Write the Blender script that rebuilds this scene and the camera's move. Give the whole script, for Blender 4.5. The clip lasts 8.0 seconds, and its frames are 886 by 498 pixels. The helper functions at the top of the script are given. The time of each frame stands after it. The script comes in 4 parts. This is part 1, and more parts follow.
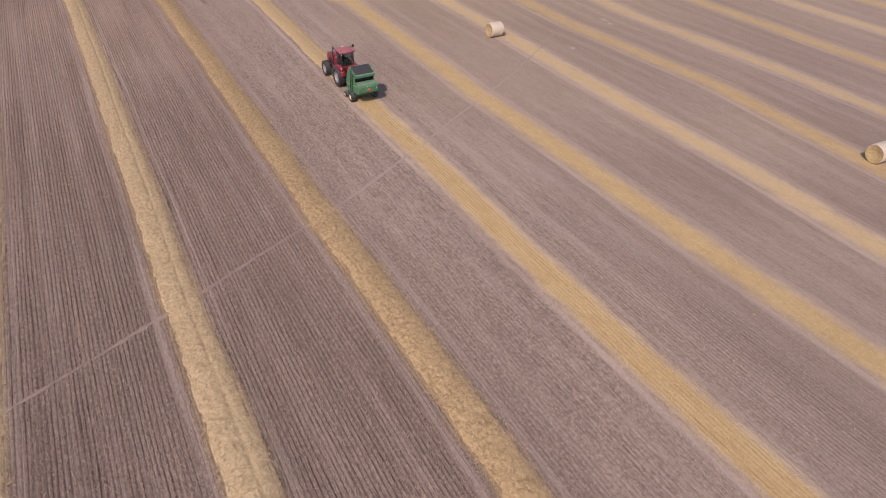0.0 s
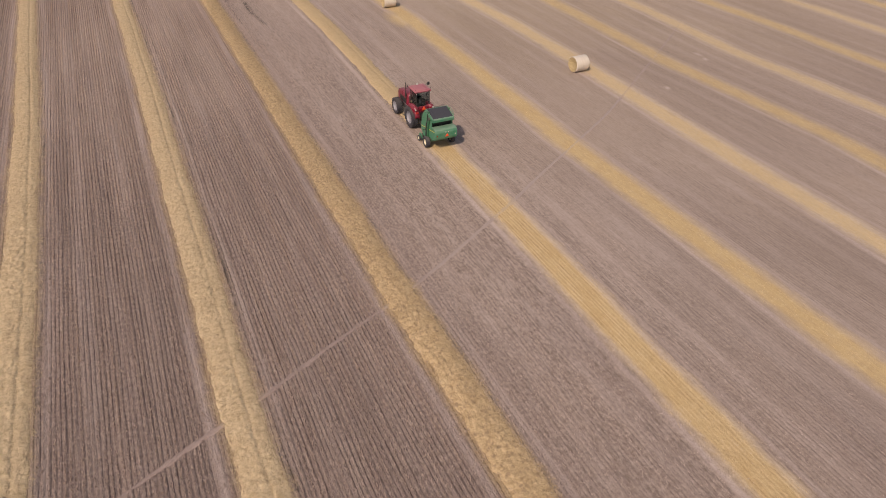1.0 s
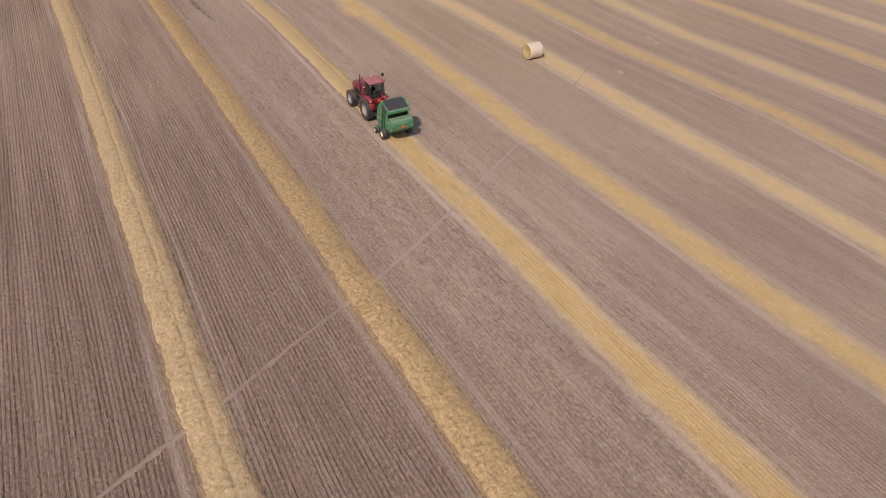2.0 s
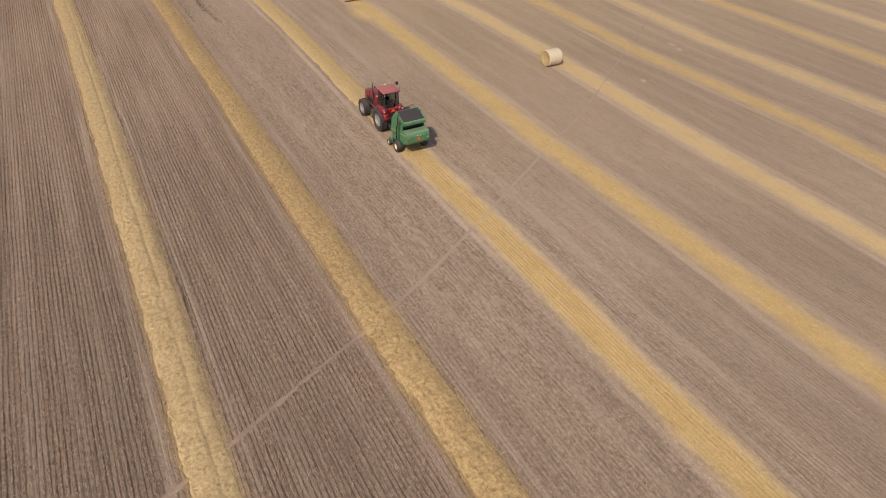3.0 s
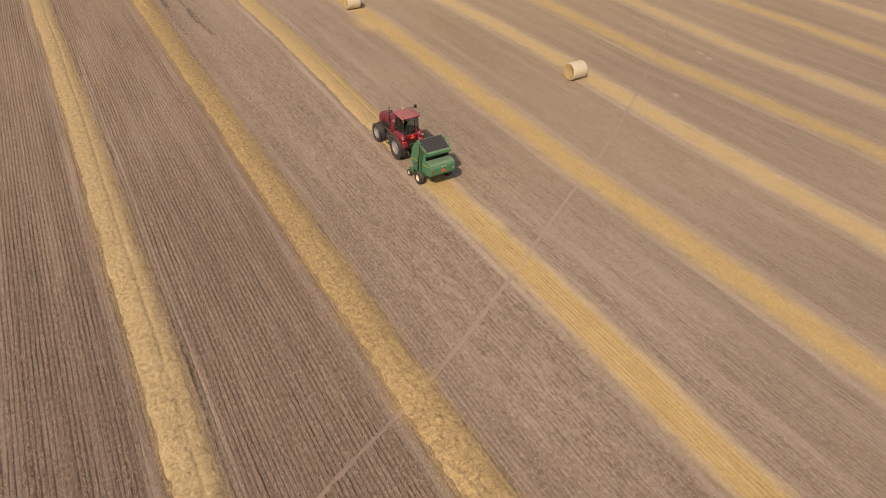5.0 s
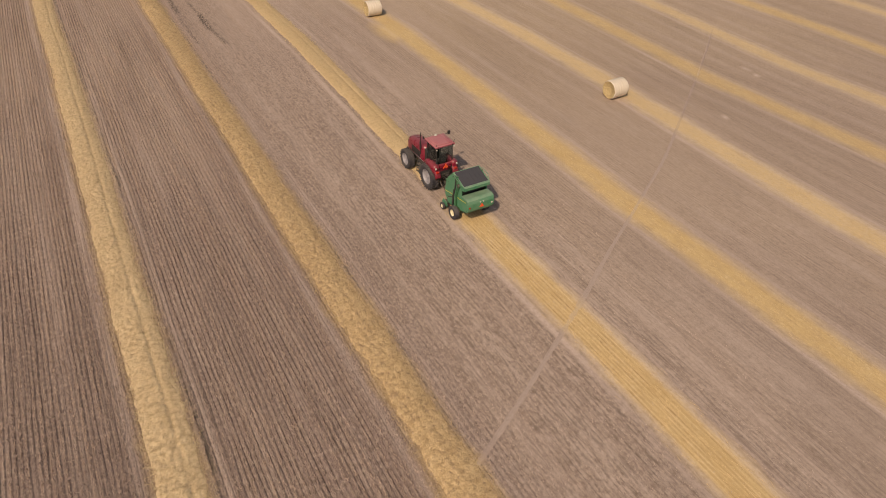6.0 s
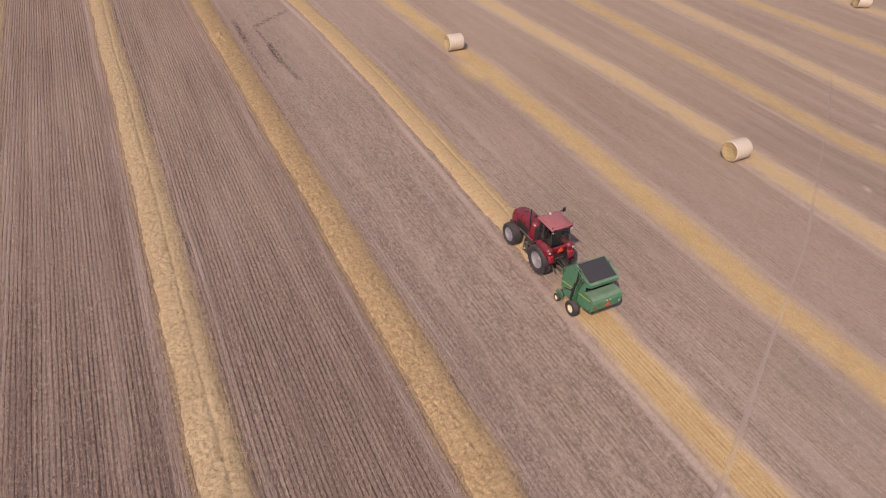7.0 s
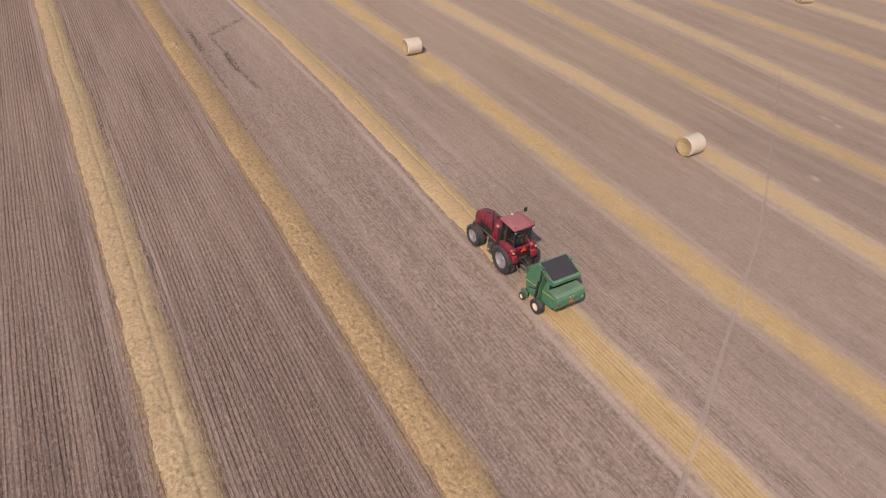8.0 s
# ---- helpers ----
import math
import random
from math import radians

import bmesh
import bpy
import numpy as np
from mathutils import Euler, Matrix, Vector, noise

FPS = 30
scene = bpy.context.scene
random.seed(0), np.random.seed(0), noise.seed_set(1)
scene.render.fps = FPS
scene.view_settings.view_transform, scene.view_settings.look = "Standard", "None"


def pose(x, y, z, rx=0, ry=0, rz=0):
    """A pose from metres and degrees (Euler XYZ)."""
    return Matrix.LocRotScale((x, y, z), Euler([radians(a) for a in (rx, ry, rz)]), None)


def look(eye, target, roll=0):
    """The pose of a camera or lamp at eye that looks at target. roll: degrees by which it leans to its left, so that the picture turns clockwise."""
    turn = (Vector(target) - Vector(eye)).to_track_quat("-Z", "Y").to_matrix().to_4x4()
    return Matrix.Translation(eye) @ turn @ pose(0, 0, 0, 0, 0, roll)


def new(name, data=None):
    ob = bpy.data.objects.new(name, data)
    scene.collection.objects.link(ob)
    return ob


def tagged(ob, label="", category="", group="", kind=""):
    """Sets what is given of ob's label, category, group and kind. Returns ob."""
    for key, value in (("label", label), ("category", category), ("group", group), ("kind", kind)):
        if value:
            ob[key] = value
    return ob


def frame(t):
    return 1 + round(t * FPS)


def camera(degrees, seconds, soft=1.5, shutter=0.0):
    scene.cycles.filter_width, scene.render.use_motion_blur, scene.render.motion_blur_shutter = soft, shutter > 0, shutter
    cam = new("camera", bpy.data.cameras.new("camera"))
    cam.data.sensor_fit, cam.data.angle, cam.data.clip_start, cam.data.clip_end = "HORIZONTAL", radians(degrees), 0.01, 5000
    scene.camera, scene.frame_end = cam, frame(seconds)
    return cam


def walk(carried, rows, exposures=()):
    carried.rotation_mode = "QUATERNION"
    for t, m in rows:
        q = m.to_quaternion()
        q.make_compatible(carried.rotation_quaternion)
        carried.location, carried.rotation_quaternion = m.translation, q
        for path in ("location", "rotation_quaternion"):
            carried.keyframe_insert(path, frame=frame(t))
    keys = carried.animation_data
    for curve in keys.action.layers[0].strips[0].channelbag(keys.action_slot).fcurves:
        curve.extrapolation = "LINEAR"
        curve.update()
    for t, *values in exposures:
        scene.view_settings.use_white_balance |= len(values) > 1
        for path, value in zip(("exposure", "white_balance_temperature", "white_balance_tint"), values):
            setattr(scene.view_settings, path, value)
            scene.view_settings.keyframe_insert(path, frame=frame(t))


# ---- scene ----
cam = camera(67.4, 8.0, soft=0.95)
PATH = [
    (0, (0.711, 0.459, 22.218), (1.5, 1.859, 21.027), 0.8),
    (0.3, (0.867, 2.28, 22.227), (1.632, 3.69, 21.032), 1.0),
    (0.5, (0.953, 4.16, 22.226), (1.709, 5.573, 21.029), 1.1),
    (0.7, (1.002, 5.722, 22.219), (1.755, 7.139, 21.025), 1.1),
    (1, (1.079, 8.453, 22.254), (1.787, 9.902, 21.07), 1.2),
    (1.2, (1.253, 8.753, 22.265), (1.961, 10.201, 21.079), 1.1),
    (1.5, (1.322, 8.597, 22.179), (2.103, 10.002, 20.989), 0.8),
    (1.7, (1.299, 8.532, 22.117), (2.097, 9.924, 20.923), 0.9),
    (2.8, (1.704, 10.061, 21.858), (2.494, 11.444, 20.647), 1.1),
    (3, (1.864, 11.222, 21.834), (2.649, 12.611, 20.627), 1.2),
    (3.2, (2.069, 12.756, 21.799), (2.856, 14.141, 20.59), 1.4),
    (3.5, (2.267, 15.881, 21.783), (3.016, 17.292, 20.58), 1.5),
    (3.7, (2.375, 16.499, 21.783), (3.109, 17.917, 20.578), 1.6),
    (4, (2.247, 16.559, 21.747), (3.008, 17.957, 20.536), 1.3),
    (5.3, (2.328, 16.95, 21.618), (3.134, 18.314, 20.397), 0.8),
    (5.5, (2.489, 17.575, 21.61), (3.28, 18.945, 20.386), 0.8),
    (5.8, (2.802, 19.849, 21.587), (3.591, 21.213, 20.355), 1.1),
    (6, (2.928, 21.432, 21.562), (3.717, 22.793, 20.327), 1.2),
    (6.2, (2.981, 23.737, 21.599), (3.774, 25.092, 20.36), 1.3),
    (6.5, (2.401, 27.271, 21.758), (3.227, 28.609, 20.523), 1.2),
    (6.6, (2.267, 28.348, 21.843), (3.017, 29.734, 20.611), 1.5),
    (6.8, (2.327, 29.136, 21.966), (3.028, 30.549, 20.737), 1.4),
    (7, (2.504, 29.283, 22.021), (3.214, 30.69, 20.79), 1.5),
    (7.2, (2.702, 29.225, 22.046), (3.484, 30.592, 20.813), 1.3),
    (7.5, (2.724, 29.101, 22.108), (3.529, 30.456, 20.877), 1.3),
    (7.7, (2.728, 29.04, 22.178), (3.53, 30.4, 20.951), 1.4),
    (8, (2.559, 29.052, 22.287), (3.356, 30.417, 21.061), 1.4),
]
EXPOSURES = [
    (0.0, -0.12, 7020, 19), (0.5, -0.12, 7480, 16), (1.0, -0.12, 7430, 14), (1.5, -0.12, 7280, 14), (3.0, -0.10, 8350, 6), (3.5, -0.10, 8140, 11), (4.0, -0.10, 8040, 11),
    (5.5, -0.13, 9920, 8), (6.0, -0.13, 8930, 12), (6.5, -0.12, 8090, 14), (7.0, -0.12, 7580, 21), (7.5, -0.12, 7480, 19), (8.0, -0.13, 7400, 16),
]
walk(cam, [(t, look(eye, target, roll)) for t, eye, target, roll in PATH], EXPOSURES)

# ---- light: a clear midday sky, the sun over the left shoulder ----
SUN_EL = radians(46)
SUN_DIR = Vector((-0.76 * math.cos(SUN_EL), -0.65 * math.cos(SUN_EL), math.sin(SUN_EL)))
world = bpy.data.worlds.new("sky")
scene.world = world
world.use_nodes = True
wn = world.node_tree.nodes
sky = wn.new("ShaderNodeTexSky")
sky.sky_type, sky.sun_disc = "NISHITA", False
sky.sun_elevation = SUN_EL
sky.sun_rotation = math.atan2(SUN_DIR.x, SUN_DIR.y)
sky.dust_density = 2.0
wn["Background"].inputs["Strength"].default_value = 0.11
world.node_tree.links.new(sky.outputs[0], wn["Background"].inputs["Color"])
sun = new("sun", bpy.data.lights.new("sun", "SUN"))
sun.data.energy, sun.data.angle, sun.data.color = 3.3, radians(0.6), (1.0, 0.935, 0.86)
sun.matrix_world = look(SUN_DIR * 100, (0, 0, 0))


# ---- materials ----
class Nodes:
    """A short way to wire a node material."""

    def __init__(self, name):
        self.mat = bpy.data.materials.new(name)
        self.mat.use_nodes = True
        self.tree = self.mat.node_tree
        self.bsdf = self.tree.nodes["Principled BSDF"]

    def add(self, kind, **inputs):
        node = self.tree.nodes.new("ShaderNode" + kind)
        for key, value in inputs.items():
            self.put(node.inputs[key.replace("_", " ")], value)
        return node

    def put(self, socket, value):
        if isinstance(value, bpy.types.NodeSocket):
            self.tree.links.new(value, socket)
        else:
            socket.default_value = value

    def noise(self, scale, detail=4.0, stretch=(1, 1, 1), rough=0.6, coords="Object"):
        tc = self.add("TexCoord")
        mp = self.add("Mapping", Vector=tc.outputs[coords], Scale=stretch)
        return self.add("TexNoise", Vector=mp.outputs[0], Scale=scale, Detail=detail, Roughness=rough).outputs["Fac"]

    def ramp(self, fac, low, high):
        return self.add("MapRange", Value=fac, From_Min=low, From_Max=high).outputs[0]

    def mix(self, fac, a, b, blend="MIX"):
        node = self.tree.nodes.new("ShaderNodeMix")
        node.data_type, node.blend_type = "RGBA", blend
        self.put(node.inputs["Factor"], fac)
        self.put(node.inputs["A"], a if isinstance(a, bpy.types.NodeSocket) else (*a, 1))
        self.put(node.inputs["B"], b if isinstance(b, bpy.types.NodeSocket) else (*b, 1))
        return node.outputs["Result"]

    def attr(self, name):
        node = self.add("Attribute")
        node.attribute_name = name
        return node.outputs["Fac"]

    def math(self, op, a, b=0.0):
        node = self.tree.nodes.new("ShaderNodeMath")
        node.operation = op
        self.put(node.inputs[0], a)
        self.put(node.inputs[1], b)
        return node.outputs[0]

    def finish(self, colour, rough=0.6, metal=0.0, bump=None, depth=0.01, strength=0.6):
        self.put(self.bsdf.inputs["Base Color"], colour)
        self.put(self.bsdf.inputs["Roughness"], rough)
        self.bsdf.inputs["Metallic"].default_value = metal
        if bump is not None:
            b = self.add("Bump", Height=bump, Distance=depth, Strength=strength)
            self.put(self.bsdf.inputs["Normal"], b.outputs[0])
        return self.mat


def plain(name, colour, rough=0.5, metal=0.0, dust=0.25, scale=3.0, dust_colour=(0.33, 0.27, 0.22)):
    """Paint, rubber or metal with a film of field dust in uneven patches and fine grain."""
    n = Nodes(name)
    patches = n.ramp(n.noise(scale, 5.0), 0.35, 0.8)
    grain = n.noise(60.0, 3.0)
    up = n.add("SeparateXYZ", Vector=n.add("NewGeometry").outputs["Normal"]).outputs["Z"]
    lying_dust = n.math("MULTIPLY", n.ramp(up, 0.1, 1.0), dust * 0.7)
    c = n.mix(n.math("ADD", n.math("MULTIPLY", patches, dust * 0.75), lying_dust), colour, dust_colour)
    c = n.mix(n.math("MULTIPLY", grain, 0.25), c, tuple(0.5 * v for v in colour))
    r = n.math("ADD", n.math("MULTIPLY", patches, 0.3), rough)
    return n.finish(c, r, metal, grain, 0.003, 0.3)


SOIL_DARK, SOIL, SOIL_PALE = (0.128, 0.086, 0.073), (0.245, 0.170, 0.148), (0.45, 0.335, 0.295)
GOLD = (0.540, 0.380, 0.202)


ROW = 0.20  # spacing of the drilled rows


def field_material():
    n = Nodes("stubble_field")
    dust, flat, tone = n.attr("dust"), n.attr("flat"), n.attr("tone")
    streak = n.noise(1.0, 5.0, (1.6, 0.03, 1))
    lines = n.noise(1.0, 3.0, (4.0, 0.09, 1), 0.65)
    broad = n.noise(0.09, 4.0, (1, 0.5, 1))
    fine = n.noise(9.0, 6.0, (1, 0.6, 1), 0.75)
    grit = n.noise(26.0, 4.0, (1, 0.7, 1), 0.7)
    hue = n.noise(1.0, 4.0, (2.3, 0.045, 1), 0.7)
    place = n.add("SeparateXYZ", Vector=n.add("TexCoord").outputs["Object"]).outputs["X"]
    place = n.math("ADD", place, n.math("MULTIPLY", n.noise(1.0, 2.0, (1.3, 0.12, 1)), 0.30))
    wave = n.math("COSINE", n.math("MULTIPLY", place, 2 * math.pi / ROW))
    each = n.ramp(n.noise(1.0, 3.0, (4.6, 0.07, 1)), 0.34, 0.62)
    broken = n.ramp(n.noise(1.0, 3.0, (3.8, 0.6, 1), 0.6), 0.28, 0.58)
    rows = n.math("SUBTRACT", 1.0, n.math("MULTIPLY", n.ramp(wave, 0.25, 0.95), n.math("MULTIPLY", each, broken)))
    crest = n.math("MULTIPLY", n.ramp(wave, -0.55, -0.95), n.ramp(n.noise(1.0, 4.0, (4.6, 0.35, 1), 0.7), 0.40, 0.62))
    worn = n.ramp(n.noise(1.0, 3.0, (0.30, 0.05, 1)), 0.30, 0.62)
    depth = n.math("MULTIPLY", n.ramp(lines, 0.30, 0.62), worn)
    patch = n.ramp(n.noise(0.22, 3.0, (1, 0.45, 1)), 0.40, 0.62)
    beads = n.ramp(n.noise(1.0, 3.0, (4.2, 1.9, 1), 0.6), 0.40, 0.60)
    dusty = n.math("MULTIPLY", n.math("ADD", 0.26, n.math("MULTIPLY", patch, 0.50)), n.math("ADD", 0.35, n.math("MULTIPLY", beads, 0.65)))
    crisp = n.math("MULTIPLY", n.math("MAXIMUM", n.ramp(dust, 0.62, 0.0), dusty), n.math("SUBTRACT", 1.0, n.math("MULTIPLY", flat, 0.42)))
    # soil between the stalks: mauve, grey and tan by turns
    c = n.mix(n.ramp(streak, 0.32, 0.68), (0.205, 0.141, 0.124), (0.295, 0.210, 0.186))
    c = n.mix(n.math("MULTIPLY", n.ramp(hue, 0.55, 0.72), 0.55), c, (0.30, 0.205, 0.150))
    c = n.mix(n.math("MULTIPLY", n.ramp(hue, 0.45, 0.30), 0.55), c, (0.235, 0.180, 0.170))
    c = n.mix(n.math("MULTIPLY", n.ramp(broad, 0.35, 0.7), 0.30), c, SOIL_PALE)
    # dust drifted over the worked side
    settled = n.mix(n.ramp(n.noise(0.05, 3.0), 0.35, 0.65), (0.335, 0.257, 0.220), (0.360, 0.270, 0.216))
    beyond = n.add("SeparateXYZ", Vector=n.add("TexCoord").outputs["Object"]).outputs["Y"]
    settled = n.mix(n.math("MULTIPLY", n.ramp(beyond, 34.0, 70.0), n.ramp(place, 22.0, 34.0)), settled, (0.392, 0.292, 0.198))
    c = n.mix(n.math("MULTIPLY", dust, n.ramp(broad, 0.10, 0.40)), c, settled)
    c = n.mix(n.math("MULTIPLY", n.ramp(lines, 0.45, 0.75), n.math("SUBTRACT", 0.32, n.math("MULTIPLY", dust, 0.22))), c, SOIL_PALE)
    # dark soil and furrow shade both put into the colour; crests pale straw
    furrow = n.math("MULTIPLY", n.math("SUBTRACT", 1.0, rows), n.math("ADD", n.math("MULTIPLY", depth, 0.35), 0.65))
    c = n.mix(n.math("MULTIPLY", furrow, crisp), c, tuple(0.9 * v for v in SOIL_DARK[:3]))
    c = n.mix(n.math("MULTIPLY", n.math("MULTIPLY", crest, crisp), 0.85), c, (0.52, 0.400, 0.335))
    clear = n.math("ADD", 0.38, n.math("MULTIPLY", n.ramp(place, 26.0, 18.0), 0.62))
    drifted = n.math("MULTIPLY", dust, n.math("ADD", 0.55, n.math("MULTIPLY", n.ramp(place, 28.0, 22.0), 0.45)))
    c = n.mix(n.math("MULTIPLY", clear, n.math("MULTIPLY", n.ramp(fine, 0.45, 0.70), 0.42)), c, SOIL_DARK)
    c = n.mix(n.math("MULTIPLY", clear, n.math("MULTIPLY", n.ramp(grit, 0.5, 0.72), 0.42)), c, SOIL_PALE)
    # smears and drifts along the way of driving
    smear = n.noise(1.0, 6.0, (0.62, 0.085, 1), 0.66)
    c = n.mix(n.math("MULTIPLY", drifted, n.math("MULTIPLY", n.ramp(smear, 0.52, 0.70), 0.62)), c, (0.215, 0.152, 0.126))
    c = n.mix(n.math("MULTIPLY", drifted, n.math("MULTIPLY", n.ramp(smear, 0.46, 0.30), 0.55)), c, (0.45, 0.358, 0.322))
    drift = n.noise(1.0, 5.0, (1.9, 0.24, 1), 0.7)
    c = n.mix(n.math("MULTIPLY", drifted, n.math("MULTIPLY", n.ramp(drift, 0.50, 0.66), 0.26)), c, (0.22, 0.155, 0.133))
    c = n.mix(n.math("MULTIPLY", drifted, n.math("MULTIPLY", n.ramp(drift, 0.46, 0.32), 0.26)), c, (0.43, 0.338, 0.30))
    clods = n.noise(2.6, 3.0, (1, 0.7, 1), 0.5)
    c = n.mix(n.math("MULTIPLY", drifted, n.math("MULTIPLY", n.ramp(clods, 0.66, 0.74), 0.40)), c, (0.18, 0.123, 0.104))
    speck = n.noise(5.5, 3.0, (1, 0.8, 1), 0.65)
    c = n.mix(n.math("MULTIPLY", clear, n.math("MULTIPLY", n.ramp(speck, 0.54, 0.61), 0.50)), c, (0.17, 0.115, 0.097))
    c = n.mix(n.math("MULTIPLY", clear, n.math("MULTIPLY", n.ramp(speck, 0.46, 0.38), 0.50)), c, (0.46, 0.35, 0.295))
    mottle = n.noise(1.5, 4.0, (1, 0.8, 1), 0.62)
    c = n.mix(n.math("MULTIPLY", drifted, n.math("MULTIPLY", n.ramp(mottle, 0.54, 0.68), 0.24)), c, (0.20, 0.142, 0.120))
    c = n.mix(n.math("MULTIPLY", drifted, n.math("MULTIPLY", n.ramp(mottle, 0.46, 0.32), 0.20)), c, (0.45, 0.355, 0.315))
    hatch = n.noise(1.0, 4.0, (7.5, 0.9, 1), 0.65)
    c = n.mix(n.math("MULTIPLY", clear, n.math("MULTIPLY", n.ramp(hatch, 0.53, 0.62), n.math("MULTIPLY", dust, 0.68))), c, (0.145, 0.106, 0.090))
    c = n.mix(n.math("MULTIPLY", clear, n.math("MULTIPLY", n.ramp(hatch, 0.46, 0.37), n.math("MULTIPLY", dust, 0.58))), c, (0.47, 0.36, 0.315))
    scratch = n.noise(1.0, 4.0, (3.6, 0.16, 1), 0.6)
    c = n.mix(n.math("MULTIPLY", drifted, n.math("MULTIPLY", n.ramp(scratch, 0.56, 0.66), 0.42)), c, (0.185, 0.130, 0.108))
    c = n.mix(n.math("MULTIPLY", drifted, n.math("MULTIPLY", n.ramp(scratch, 0.42, 0.33), 0.36)), c, (0.47, 0.372, 0.330))
    # thick and thin stands of stubble, with viewing brightness and haze painted in
    c = n.mix(n.math("MULTIPLY", n.ramp(tone, 0.0, 1.0), 0.75), c, (0.44, 0.335, 0.285))
    c = n.mix(n.math("MULTIPLY", n.ramp(tone, 0.0, -1.0), 0.75), c, (0.165, 0.114, 0.098))
    c = n.mix(n.math("MULTIPLY", n.attr("pale"), n.ramp(fine, 0.2, 0.55)), c, (0.49, 0.378, 0.335))
    comb = n.ramp(place, 25.0, 22.5)
    teeth = n.ramp(n.noise(1.0, 4.0, (3.4, 0.8, 1), 0.65), 0.44, 0.58)
    gold = n.mix(n.math("MULTIPLY", n.math("MULTIPLY", n.math("SUBTRACT", 1.0, rows), n.math("ADD", 0.4, n.math("MULTIPLY", teeth, 0.6))), n.math("ADD", n.math("MULTIPLY", comb, 0.85), 0.12)), GOLD, (0.265, 0.165, 0.082))
    gold = n.mix(n.math("MULTIPLY", n.math("MULTIPLY", crest, comb), 0.75), gold, (0.70, 0.54, 0.35))
    gold = n.mix(n.math("MULTIPLY", n.ramp(grit, 0.5, 0.68), 0.40), gold, (0.43, 0.285, 0.135))
    gold = n.mix(n.math("MULTIPLY", n.ramp(hatch, 0.54, 0.64), 0.36), gold, (0.33, 0.212, 0.108))
    gold = n.mix(n.math("MULTIPLY", n.ramp(speck, 0.46, 0.34), 0.40), gold, (0.66, 0.50, 0.31))
    gold = n.mix(n.math("MULTIPLY", n.ramp(n.noise(0.55, 4.0, (1.4, 0.6, 1)), 0.42, 0.68), 0.55), gold, (0.465, 0.31, 0.145))
    gold = n.mix(n.math("MULTIPLY", n.attr("cream"), n.ramp(fine, 0.30, 0.55)), gold, (0.60, 0.462, 0.345))
    ragged = n.math("ADD", n.attr("straw"), n.math("MULTIPLY", n.math("SUBTRACT", n.noise(1.0, 5.0, (2.8, 1.0, 1), 0.7), 0.5), 0.7))
    c = n.mix(n.math("MULTIPLY", n.ramp(n.attr("straw"), 0.0, 0.15), n.ramp(ragged, 0.05, 0.95)), c, gold)
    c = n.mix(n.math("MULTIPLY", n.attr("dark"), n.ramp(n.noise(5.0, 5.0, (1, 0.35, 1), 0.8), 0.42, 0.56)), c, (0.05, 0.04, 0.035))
    height = n.math("ADD", n.math("MULTIPLY", n.math("MULTIPLY", rows, crisp), 0.6), n.math("ADD", fine, n.math("MULTIPLY", grit, 0.5)))
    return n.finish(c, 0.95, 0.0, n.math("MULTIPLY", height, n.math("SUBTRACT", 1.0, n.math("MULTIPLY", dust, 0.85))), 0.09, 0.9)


def stubble_material():
    n = Nodes("cut_stubble")
    geo = n.add("NewGeometry")
    island, tone = geo.outputs["Random Per Island"], n.attr("tone")
    c = n.mix(island, (0.34, 0.242, 0.200), (0.60, 0.455, 0.375))
    lines = n.noise(1.0, 2.0, (3.4, 0.022, 1))
    c = n.mix(n.math("MULTIPLY", n.ramp(lines, 0.62, 0.34), 0.6), c, (0.26, 0.182, 0.156))
    c = n.mix(n.math("MULTIPLY", n.ramp(n.noise(1.0, 3.0, (2.3, 0.045, 1)), 0.55, 0.70), 0.5), c, (0.43, 0.29, 0.20))
    c = n.mix(n.math("MULTIPLY", n.ramp(tone, 0.0, 1.0), 0.6), c, (0.56, 0.43, 0.365))
    c = n.mix(n.math("MULTIPLY", n.ramp(tone, 0.0, -1.0), 0.6), c, (0.22, 0.152, 0.13))
    c = n.mix(n.math("MULTIPLY", n.attr("dust"), 0.85), c, (0.39, 0.303, 0.266))
    c = n.mix(n.attr("straw"), c, n.mix(island, (0.52, 0.36, 0.185), (0.64, 0.46, 0.255)))
    return n.finish(c, 0.85)


